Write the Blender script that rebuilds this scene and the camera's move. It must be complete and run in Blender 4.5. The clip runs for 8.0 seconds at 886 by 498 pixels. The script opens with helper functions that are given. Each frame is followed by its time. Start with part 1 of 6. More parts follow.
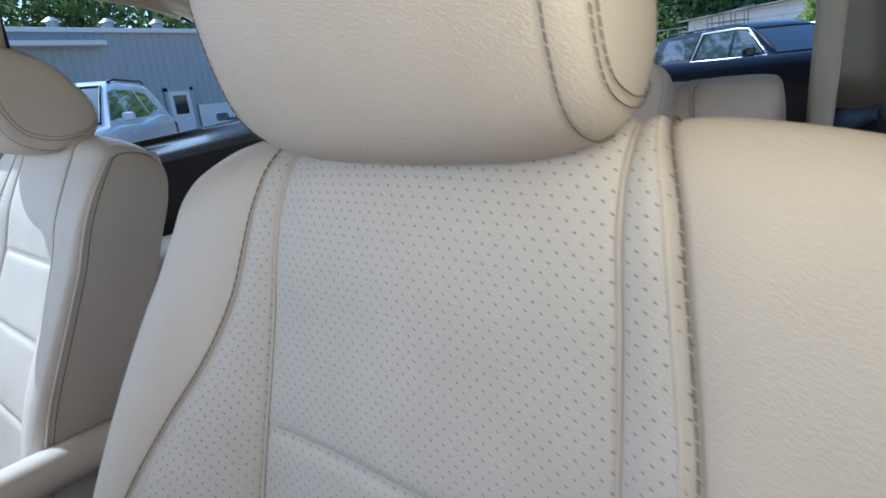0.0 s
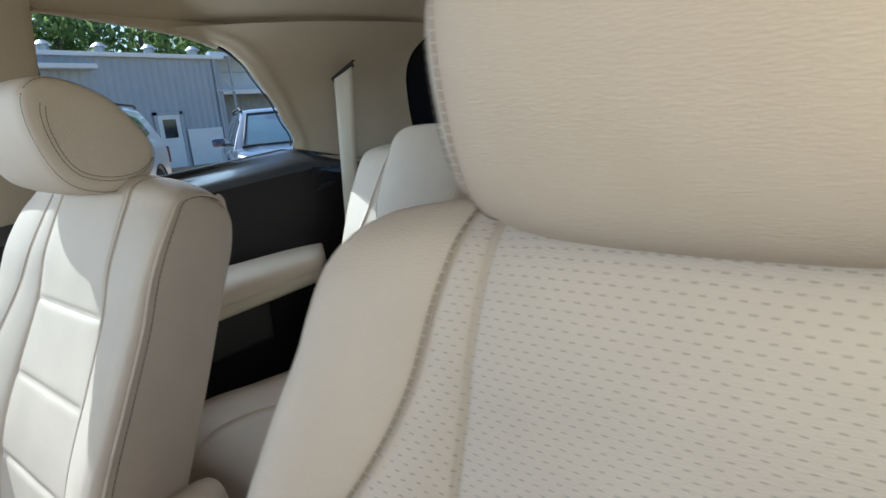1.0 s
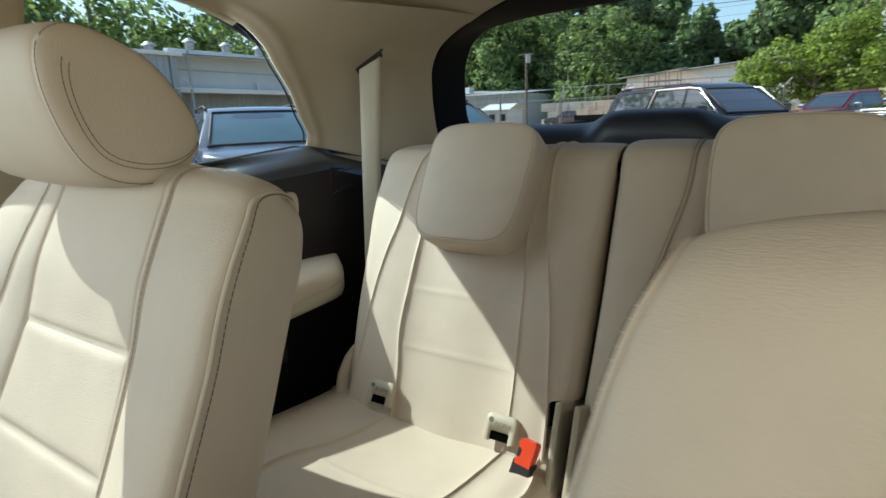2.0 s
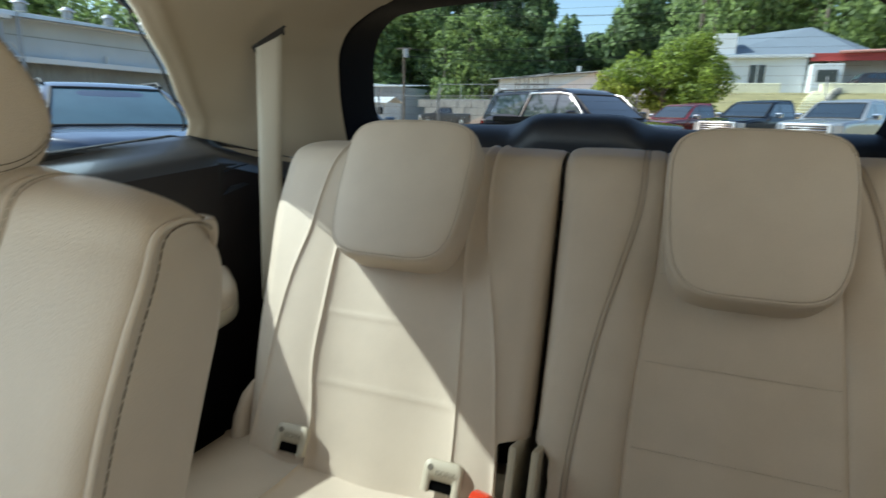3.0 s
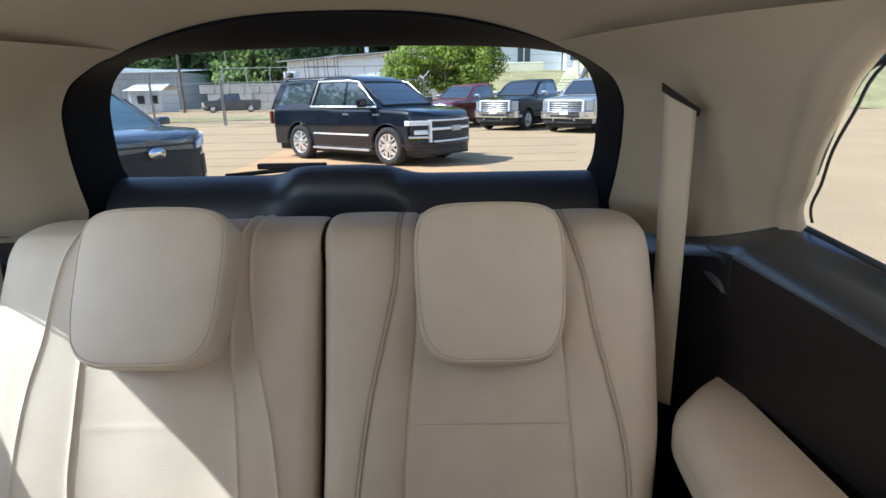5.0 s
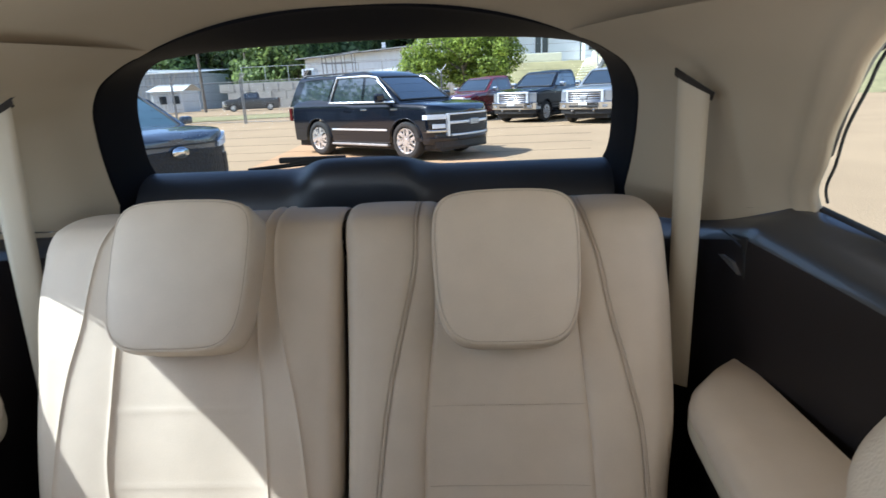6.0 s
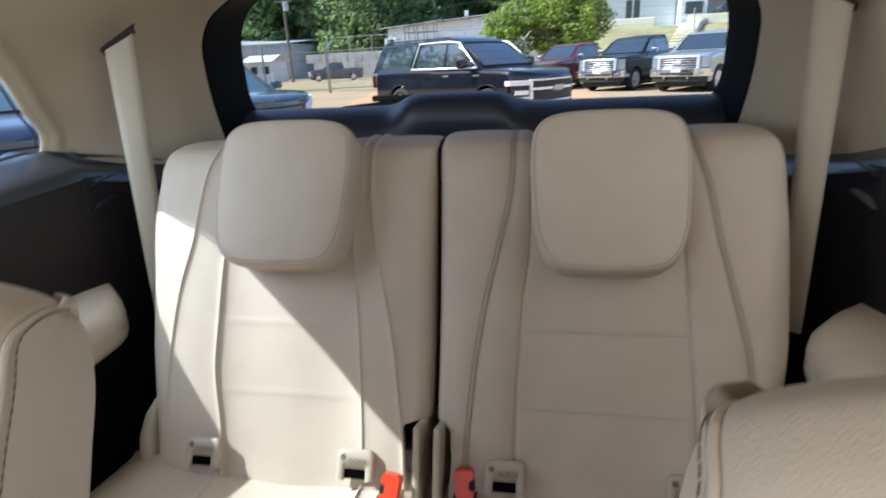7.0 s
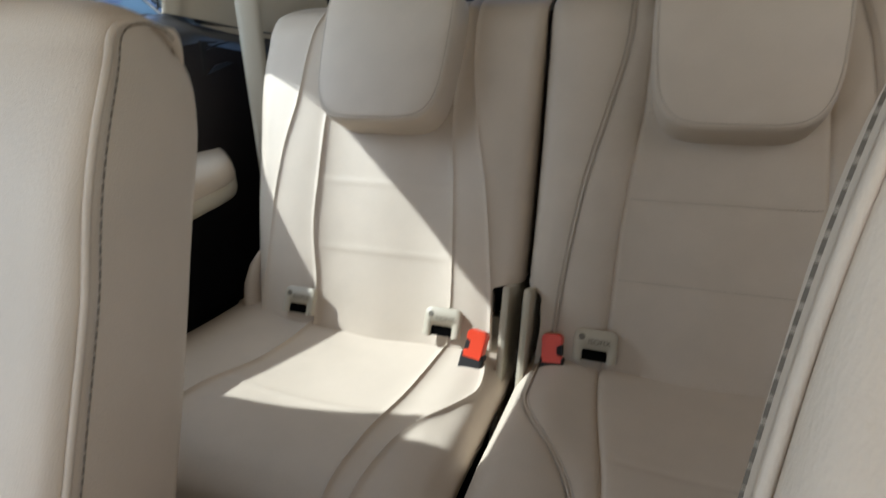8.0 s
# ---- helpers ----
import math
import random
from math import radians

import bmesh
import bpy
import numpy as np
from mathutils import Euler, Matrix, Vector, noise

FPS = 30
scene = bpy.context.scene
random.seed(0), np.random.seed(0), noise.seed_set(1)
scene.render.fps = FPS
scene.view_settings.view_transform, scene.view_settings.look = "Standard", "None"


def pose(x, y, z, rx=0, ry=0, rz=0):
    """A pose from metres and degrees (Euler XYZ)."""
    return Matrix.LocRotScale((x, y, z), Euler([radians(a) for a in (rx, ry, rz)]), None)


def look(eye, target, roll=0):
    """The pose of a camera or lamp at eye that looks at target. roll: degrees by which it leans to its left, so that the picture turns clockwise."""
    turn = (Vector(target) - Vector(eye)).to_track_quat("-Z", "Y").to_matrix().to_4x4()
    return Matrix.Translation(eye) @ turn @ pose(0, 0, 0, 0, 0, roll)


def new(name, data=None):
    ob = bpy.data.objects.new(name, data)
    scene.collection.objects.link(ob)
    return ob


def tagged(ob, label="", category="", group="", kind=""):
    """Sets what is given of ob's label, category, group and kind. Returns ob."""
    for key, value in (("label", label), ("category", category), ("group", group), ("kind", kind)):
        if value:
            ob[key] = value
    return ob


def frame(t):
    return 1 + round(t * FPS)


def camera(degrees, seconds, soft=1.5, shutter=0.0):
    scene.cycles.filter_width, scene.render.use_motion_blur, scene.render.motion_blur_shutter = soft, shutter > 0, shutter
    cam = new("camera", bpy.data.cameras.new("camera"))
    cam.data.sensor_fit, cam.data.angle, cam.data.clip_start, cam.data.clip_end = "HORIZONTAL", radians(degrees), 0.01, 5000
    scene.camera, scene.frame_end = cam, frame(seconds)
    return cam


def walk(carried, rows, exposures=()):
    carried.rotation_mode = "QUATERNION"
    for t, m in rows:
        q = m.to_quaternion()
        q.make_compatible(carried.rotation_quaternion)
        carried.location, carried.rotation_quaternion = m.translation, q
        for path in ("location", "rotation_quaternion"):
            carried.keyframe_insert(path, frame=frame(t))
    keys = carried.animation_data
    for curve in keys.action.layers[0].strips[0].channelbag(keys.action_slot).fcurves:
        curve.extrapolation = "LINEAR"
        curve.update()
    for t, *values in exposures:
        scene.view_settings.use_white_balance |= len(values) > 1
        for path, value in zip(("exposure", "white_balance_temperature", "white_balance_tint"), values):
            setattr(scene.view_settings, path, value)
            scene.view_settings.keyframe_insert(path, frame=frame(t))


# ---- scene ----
cam = camera(77.3, 8.0, shutter=0.5)
PATH = [
    (0, (0.772, -1.134, 1.348), (-0.462, 0.335, 0.783), -5.8),
    (0.5, (0.701, -1.138, 1.375), (-0.509, 0.364, 0.846), -5.5),
    (0.8, (0.636, -1.158, 1.382), (-0.561, 0.363, 0.881), -4.8),
    (1, (0.595, -1.163, 1.381), (-0.606, 0.364, 0.904), -4.7),
    (1.2, (0.545, -1.169, 1.38), (-0.652, 0.365, 0.917), -4.7),
    (2.3, (0.257, -1.126, 1.356), (-0.731, 0.552, 0.9), -0.8),
    (2.5, (0.22, -1.107, 1.353), (-0.696, 0.61, 0.89), -0.2),
    (3, (0.159, -1.05, 1.371), (-0.52, 0.769, 0.893), 1.1),
    (3.5, (0.131, -1.012, 1.427), (-0.25, 0.895, 0.96), 2.4),
    (4, (0.153, -0.997, 1.484), (0.019, 0.943, 1.014), 2.0),
    (4.5, (0.205, -1.006, 1.53), (0.175, 0.929, 1.025), 0.1),
    (4.7, (0.224, -1.008, 1.538), (0.208, 0.923, 1.017), -0.5),
    (5.8, (0.255, -1.039, 1.543), (0.189, 0.88, 0.983), -2.6),
    (6, (0.248, -1.043, 1.535), (0.154, 0.875, 0.977), -2.5),
    (6.5, (0.233, -1.051, 1.508), (0.024, 0.849, 0.922), -2.7),
    (7, (0.208, -1.057, 1.447), (-0.155, 0.803, 0.807), -2.9),
    (7.5, (0.2, -1.059, 1.368), (-0.322, 0.729, 0.641), -3.0),
    (8, (0.202, -1.077, 1.3), (-0.475, 0.622, 0.491), -3.0),
]
walk(cam, [(t, look(eye, target, roll)) for t, eye, target, roll in PATH],
     exposures=[(0, 0.34, 5250, 13), (0.5, 0.36, 5420, 12), (1, 0.46, 5950, 10), (2.5, 0.38, 6950, 4), (3, 0.46, 6650, 6), (4.5, 0.76, 6280, 13), (6.5, 0.90, 6250, 15), (7.5, 0.70, 6330, 15), (8, 0.58, 6350, 14)])

# ---- light ----
GROUND = 0.03
SUN_DIR = Vector((-0.69, -0.112, 0.686)).normalized()
world = bpy.data.worlds.new("sky")
scene.world = world
world.use_nodes = True
wn = world.node_tree.nodes
sky = wn.new("ShaderNodeTexSky")
sky.sky_type, sky.sun_disc = "NISHITA", False
sky.sun_elevation = math.asin(SUN_DIR.z)
sky.sun_rotation = math.atan2(SUN_DIR.x, SUN_DIR.y)
world.node_tree.links.new(sky.outputs[0], wn["Background"].inputs[0])
wn["Background"].inputs[1].default_value = 0.15
sun = new("sun", bpy.data.lights.new("sun", "SUN"))
sun.data.energy, sun.data.angle, sun.data.color = 5.0, radians(0.5), (1.0, 0.965, 0.90)
sun.matrix_basis = look(SUN_DIR * 60, (0, 0, 0))


def window_light(name, eye, target, sx, sy, power, color=(1.0, 0.98, 0.95)):
    """An area lamp added in one window opening to stand in for light from outside."""
    ob = new(name, bpy.data.lights.new(name, "AREA"))
    ob.data.shape, ob.data.size, ob.data.size_y = "RECTANGLE", sx, sy
    ob.data.energy, ob.data.color = power, color
    ob.matrix_basis = look(eye, target)
    return ob


window_light("windscreen_light", (0, -2.95, 1.45), (0, -1.0, 1.15), 1.3, 0.5, 3.4, (0.88, 0.95, 1.0))
window_light("door_light_left", (-0.80, -1.68, 1.48), (0.35, -1.0, 1.0), 0.85, 0.30, 4.8, (0.92, 0.97, 1.0))
# warm lamp added for the bounce off the sunlit tan ground
window_light("door_light_right", (0.84, -1.02, 1.46), (0.35, -0.90, 1.22), 0.62, 0.26, 1.5, (1.0, 0.73, 0.36))
window_light("front_door_light_right", (0.80, -1.75, 1.46), (0.50, -0.95, 1.08), 0.80, 0.30, 2.0, (1.0, 0.95, 0.90))
window_light("quarter_light_left", (-0.78, -0.42, 1.46), (0.1, 0.0, 1.0), 0.5, 0.24, 1.3, (0.80, 0.92, 1.0))
window_light("quarter_light_right", (0.78, -0.42, 1.46), (-0.2, 0.0, 1.0), 0.5, 0.24, 0.5, (1.0, 0.88, 0.70))


# ---- materials ----
def material(name, color, rough=0.5, metal=0.0, grain=0.0, grain_size=0.002, stain=0.08, stain_size=0.2, spec=0.5, coat=0.0):
    """A surface with fine relief, and colour and gloss that vary at two scales."""
    m = bpy.data.materials.new(name)
    m.use_nodes = True
    n, li = m.node_tree.nodes, m.node_tree.links
    b = n["Principled BSDF"]
    b.inputs["Roughness"].default_value, b.inputs["Metallic"].default_value = rough, metal
    b.inputs["Specular IOR Level"].default_value = spec
    b.inputs["Coat Weight"].default_value = coat
    b.inputs["Coat Roughness"].default_value = 0.03
    co = n.new("ShaderNodeTexCoord")
    big = n.new("ShaderNodeTexNoise")
    big.inputs["Scale"].default_value, big.inputs["Detail"].default_value = 1 / stain_size, 4
    li.new(co.outputs["Object"], big.inputs["Vector"])
    fine = n.new("ShaderNodeTexNoise")
    fine.inputs["Scale"].default_value, fine.inputs["Detail"].default_value = 1 / grain_size, 3
    li.new(co.outputs["Object"], fine.inputs["Vector"])
    mixed = n.new("ShaderNodeMath")
    mixed.operation = "MULTIPLY_ADD"
    li.new(fine.outputs["Fac"], mixed.inputs[0])
    mixed.inputs[1].default_value = 0.5
    li.new(big.outputs["Fac"], mixed.inputs[2])
    ramp = n.new("ShaderNodeMapRange")
    ramp.inputs["From Min"].default_value, ramp.inputs["From Max"].default_value = 0.35, 1.15
    ramp.inputs["To Min"].default_value, ramp.inputs["To Max"].default_value = 1 - stain, 1 + stain
    li.new(mixed.outputs[0], ramp.inputs["Value"])
    tone = n.new("ShaderNodeVectorMath")
    tone.operation = "SCALE"
    tone.inputs[0].default_value = color
    li.new(ramp.outputs[0], tone.inputs["Scale"])
    li.new(tone.outputs[0], b.inputs["Base Color"])
    gloss = n.new("ShaderNodeMapRange")
    gloss.inputs["To Min"].default_value, gloss.inputs["To Max"].default_value = rough * 0.85, min(1, rough * 1.15)
    li.new(big.outputs["Fac"], gloss.inputs["Value"])
    li.new(gloss.outputs[0], b.inputs["Roughness"])
    if grain:
        bump = n.new("ShaderNodeBump")
        bump.inputs["Strength"].default_value, bump.inputs["Distance"].default_value = grain, grain_size
        li.new(fine.outputs["Fac"], bump.inputs["Height"])
        li.new(bump.outputs[0], b.inputs["Normal"])
    return m


def leather(name, color, perforated=False):
    """Grained leather; the perforated kind has staggered slits, in metres of the panel's own map."""
    m = material(name, color, rough=0.56, grain=0.25, grain_size=0.0022, stain=0.07, stain_size=0.06, spec=0.32)
    n, li = m.node_tree.nodes, m.node_tree.links
    b = n["Principled BSDF"]
    co = [x for x in n if x.type == "TEX_COORD"][0]
    cell = n.new("ShaderNodeTexVoronoi")
    cell.inputs["Scale"].default_value = 700
    li.new(co.outputs["Object"], cell.inputs["Vector"])
    fold = n.new("ShaderNodeTexNoise")
    fold.inputs["Scale"].default_value, fold.inputs["Detail"].default_value = 28, 3
    li.new(co.outputs["Object"], fold.inputs["Vector"])
    height = n.new("ShaderNodeMath")
    height.operation = "MULTIPLY_ADD"
    li.new(fold.outputs["Fac"], height.inputs[0])
    height.inputs[1].default_value = 0.9
    li.new(cell.outputs["Distance"], height.inputs[2])
    bump = [x for x in n if x.type == "BUMP"][0]
    bump.inputs["Distance"].default_value, bump.inputs["Strength"].default_value = 0.0006, 0.5
    li.new(height.outputs[0], bump.inputs["Height"])
    if perforated:
        sep = n.new("ShaderNodeSeparateXYZ")
        li.new(co.outputs["UV"], sep.inputs[0])

        def calc(op, a, c=None, e=None):
            k = n.new("ShaderNodeMath")
            k.operation = op
            for i, v in enumerate((a, c, e)):
                if v is None:
                    continue
                if isinstance(v, (int, float)):
                    k.inputs[i].default_value = v
                else:
                    li.new(v, k.inputs[i])
            return k.outputs[0]

        row = calc("DIVIDE", sep.outputs["Y"], 0.0052)
        odd = calc("MULTIPLY", calc("FLOORED_MODULO", calc("FLOOR", row), 2.0), 0.5)
        col = calc("ADD", calc("DIVIDE", sep.outputs["X"], 0.0088), odd)
        dx = calc("MULTIPLY", calc("SUBTRACT", calc("FRACT", col), 0.5), 0.0088 / 0.00078)
        dy = calc("MULTIPLY", calc("SUBTRACT", calc("FRACT", row), 0.5), 0.0052 / 0.00066)
        hole = calc("LESS_THAN", calc("ADD", calc("POWER", calc("ABSOLUTE", dx), 2.0), calc("POWER", calc("ABSOLUTE", dy), 2.0)), 1.0)
        mix = n.new("ShaderNodeMix")
        mix.data_type = "RGBA"
        li.new(hole, mix.inputs["Factor"])
        li.new(b.inputs["Base Color"].links[0].from_socket, mix.inputs["A"])
        mix.inputs["B"].default_value = (color[0] * 0.42, color[1] * 0.40, color[2] * 0.40, 1)
        li.new(mix.outputs["Result"], b.inputs["Base Color"])
        dent = n.new("ShaderNodeBump")
        dent.invert = True
        dent.inputs["Distance"].default_value = 0.0008
        li.new(hole, dent.inputs["Height"])
        li.new(bump.outputs[0], dent.inputs["Normal"])
        li.new(dent.outputs[0], b.inputs["Normal"])
    return m


def glass(name, tint):
    m = bpy.data.materials.new(name)
    m.use_nodes = True
    n, li = m.node_tree.nodes, m.node_tree.links
    clear = n.new("ShaderNodeBsdfTransparent")
    clear.inputs[0].default_value = (*tint, 1)
    gloss = n.new("ShaderNodeBsdfGlossy")
    gloss.inputs["Roughness"].default_value = 0.01
    fres = n.new("ShaderNodeFresnel")
    fres.inputs[0].default_value = 1.07
    mix = n.new("ShaderNodeMixShader")
    li.new(fres.outputs[0], mix.inputs[0])
    li.new(clear.outputs[0], mix.inputs[1])
    li.new(gloss.outputs[0], mix.inputs[2])
    li.new(mix.outputs[0], n["Material Output"].inputs[0])
    return m


CREAM = (0.528, 0.445, 0.355)
LEATHER = leather("cream leather", CREAM)
PERFORATED = leather("perforated cream leather", (0.515, 0.450, 0.378), perforated=True)
STITCH = material("seam thread", (0.30, 0.26, 0.21), 0.7)
DARK_STITCH = material("dark seam thread", (0.13, 0.105, 0.08), 0.8)
HEADLINER = material("beige woven headliner", (0.405, 0.335, 0.245), 0.9, grain=0.3, grain_size=0.0015, stain=0.05, spec=0.2)
PILLAR = material("beige fabric pillar trim", (0.415, 0.347, 0.258), 0.85, grain=0.25, grain_size=0.0012, stain=0.05, spec=0.2)
BLACK = material("black grained plastic", (0.016, 0.0125, 0.0125), 0.5, grain=0.35, grain_size=0.0015, stain=0.25, spec=0.3)
BLACK_SOFT = material("black soft tailgate trim", (0.006, 0.006, 0.008), 0.7, grain=0.2, grain_size=0.002, stain=0.2, spec=0.05)
BLACK_LEDGE = material("black satin window ledge", (0.020, 0.022, 0.026), 0.38, grain=0.08, grain_size=0.0012, stain=0.06, spec=1.0, coat=0.4)
BLACK_SATIN = material("black satin tailgate trim", (0.024, 0.029, 0.040), 0.40, grain=0.2, grain_size=0.0015, stain=0.2, spec=0.5)
CARPET = material("dark carpet", (0.03, 0.028, 0.026), 1.0, grain=0.6, grain_size=0.003, stain=0.2, spec=0.1)
BEIGE_PLASTIC = material("beige plastic", (0.44, 0.39, 0.30), 0.5, grain=0.1, grain_size=0.001, stain=0.04)
WEBBING = material("beige belt webbing", (0.43, 0.38, 0.30), 0.75, grain=0.4, grain_size=0.0012, stain=0.05, spec=0.3)
RED = material("red buckle button", (0.75, 0.06, 0.02), 0.4, stain=0.03)
PAINT = material("dark body paint", (0.02, 0.02, 0.025), 0.3, coat=0.6)
CHROME = material("chrome", (0.75, 0.76, 0.78), 0.12, metal=1.0, stain=0.05)
BRIGHT = material("bright polished trim", (0.80, 0.82, 0.85), 0.32, metal=0.55, stain=0.04)
CAR_GLASS = glass("tinted window glass", (0.78, 0.92, 1.0))


# ---- building helpers ----
def spline(points):
    """A smooth curve y(x) through points, level beyond its ends."""
    xs, ys = np.array([p[0] for p in points], float), np.array([p[1] for p in points], float)
    slope = np.gradient(ys, xs)

    def value(x):
        x = np.clip(x, xs[0], xs[-1])
        i = np.clip(np.searchsorted(xs, x, side="right") - 1, 0, len(xs) - 2)
        h = xs[i + 1] - xs[i]
        t = (x - xs[i]) / h
        return ((1 + 2 * t) * (1 - t) ** 2 * ys[i] + t * (1 - t) ** 2 * h * slope[i]
                + t * t * (3 - 2 * t) * ys[i + 1] + t * t * (t - 1) * h * slope[i + 1])

    return value


def link_part(name, data, mat, parent=None, label=""):
    data.materials.append(mat)
    ob = new(name, data)
    if parent is not None:
        ob.parent = parent
    if label:
        ob["label"] = label
    return ob


def part(name, bm, mat, parent=None, label="", smooth=True):
    """Links a bmesh as one mesh object under a thing or a part."""
    data = bpy.data.meshes.new(name)
    bmesh.ops.recalc_face_normals(bm, faces=bm.faces)
    for f in bm.faces:
        f.smooth = smooth
    bm.to_mesh(data)
    bm.free()
    return link_part(name, data, mat, parent, label)


def thing(name, place, label, category, group="", kind=""):
    ob = new(name)
    ob.location = place
    ob.empty_display_size = 0.05
    return tagged(ob, label, category, group, kind)


def sheet(name, pts, mat, parent=None, label="", uv=None, closed_u=False, flip=False, origin=None):
    """A smooth grid mesh from an array of places, rows by columns; uv gives its own map in metres."""
    pts = np.asarray(pts, float)
    if origin is not None:
        pts = pts - np.array(origin)
    r, c = pts.shape[:2]
    idx = np.arange(r * c).reshape(r, c)
    if closed_u:
        idx = np.concatenate([idx, idx[:, :1]], 1)
    quads = np.stack([idx[:-1, :-1], idx[:-1, 1:], idx[1:, 1:], idx[1:, :-1]], -1).reshape(-1, 4)
    if flip:
        quads = quads[:, ::-1]
    data = bpy.data.meshes.new(name)
    data.from_pydata(pts.reshape(-1, 3).tolist(), [], quads.tolist())
    data.polygons.foreach_set("use_smooth", [True] * len(data.polygons))
    if uv is not None:
        layer = data.uv_layers.new(name="metres")
        layer.data.foreach_set("uv", np.asarray(uv, float).reshape(-1, 2)[quads.reshape(-1)].reshape(-1))
    return link_part(name, data, mat, parent, label)


def add_box(bm, x0, x1, y0, y1, z0, z1, bevel=0.0, turn=None):
    made = bmesh.ops.create_cube(bm, size=1)["verts"]
    m = Matrix.Translation(((x0 + x1) / 2, (y0 + y1) / 2, (z0 + z1) / 2)) @ Matrix.Diagonal((x1 - x0, y1 - y0, z1 - z0, 1))
    bmesh.ops.transform(bm, matrix=(turn @ m) if turn else m, verts=made)
    if bevel:
        edges = list({e for v in made for e in v.link_edges})
        bmesh.ops.bevel(bm, geom=edges, offset=bevel, segments=2, profile=0.6, affect="EDGES")


def box_part(name, x0, x1, y0, y1, z0, z1, mat, parent=None, label="", bevel=0.01, turn=None):
    bm = bmesh.new()
    add_box(bm, x0, x1, y0, y1, z0, z1, bevel, turn)
    return part(name, bm, mat, parent, label, smooth=False)


def tube(name, pts, radius, mat, parent=None, label="", sides=8, closed=False):
    """A round bar along places; radius may be a list."""
    pts = [Vector(p) for p in pts]
    n = len(pts)
    rads = radius if isinstance(radius, (list, tuple)) else [radius] * n
    rows, side = [], None
    for i, p in enumerate(pts):
        a = pts[i - 1] if i or closed else p
        b = pts[(i + 1) % n] if i < n - 1 or closed else p
        t = (b - a).normalized()
        if side is None:
            side = t.orthogonal().normalized()
        side = (side - t * side.dot(t)).normalized()
        up = t.cross(side)
        rows.append([p + rads[i] * (math.cos(k * math.tau / sides) * side + math.sin(k * math.tau / sides) * up) for k in range(sides)])
    if closed:
        rows.append(rows[0])
    return sheet(name, [[tuple(v) for v in r] for r in rows], mat, parent, label, closed_u=True)


def stitches(name, places, normals, mat, parent, length=0.0060, gap=0.0020, width=0.0007, lift=0.0004):
    """Short threads along a line on a surface."""
    places, normals = np.asarray(places, float), np.asarray(normals, float)
    seg = np.linalg.norm(np.diff(places, axis=0), axis=1)
    run = np.r_[0, np.cumsum(seg)]
    starts = np.arange(0.002, run[-1] - length, length + gap)
    verts, faces = [], []
    for s in starts:
        ends = []
        for w in (s, s + length):
            p = np.array([np.interp(w, run, places[:, k]) for k in range(3)])
            nn = np.array([np.interp(w, run, normals[:, k]) for k in range(3)])
            ends.append((p, nn / np.linalg.norm(nn)))
        (p, na), (q, nb) = ends
        side = np.cross(q - p, na)
        side = side / (np.linalg.norm(side) + 1e-9) * width
        o = len(verts)
        verts += [tuple(p - side), tuple(p + side), tuple(q + side), tuple(q - side),
                  tuple(p + na * (width + lift)), tuple(q + nb * (width + lift))]
        faces += [(o, o + 4, o + 5, o + 3), (o + 1, o + 2, o + 5, o + 4), (o, o + 1, o + 4), (o + 3, o + 5, o + 2)]
    data = bpy.data.meshes.new(name)
    data.from_pydata(verts, [], faces)
    return link_part(name, data, mat, parent)


# ---- upholstery ----
class Form:
    """A padded surface: a side profile (s: y, z) swept across by a section (q: x, d), d metres proud of the profile."""

    def __init__(self, section, profile, centre=0.0, narrow=None, flat=None, side=1.0, drift=None, crown=None, pull=None):
        self.x, self.d = spline([(q, x) for q, x, d in section]), spline([(q, d) for q, x, d in section])
        self.y, self.z = spline([(s, y) for s, y, z in profile]), spline([(s, z) for s, y, z in profile])
        self.centre, self.side = centre, side
        self.narrow = narrow or (lambda s: 1.0 + 0 * s)
        self.flat = flat or (lambda s: 1.0 + 0 * s)
        self.drift = drift or (lambda s: 0 * s)
        self.crown = crown or (lambda s: 0 * s)
        self.pull = pull or (lambda q, s: 0 * q)

    def place(self, q, s):
        e = 1e-4
        ty, tz = self.y(s + e) - self.y(s - e), self.z(s + e) - self.z(s - e)
        long = np.sqrt(ty * ty + tz * tz) + 1e-12
        ny, nz = -tz / long * self.side, ty / long * self.side
        d = self.d(q) * self.flat(s)
        x = self.centre + self.drift(s) + self.x(q) * self.narrow(s) + self.pull(q, s)
        rise = self.crown(s) * (0.4 - np.clip(abs(q) / 0.27, 0, 1) ** 2)
        return np.stack(np.broadcast_arrays(x, self.y(s) + ny * d, self.z(s) + nz * d + rise), -1)

    def at(self, q, s):
        e = 4e-4
        p = self.place(q, s)
        n = np.cross(self.place(q + e, s) - self.place(q - e, s), self.place(q, s + e) - self.place(q, s - e))
        n = n / (np.linalg.norm(n, axis=-1, keepdims=True) + 1e-12) * self.side
        return p, n


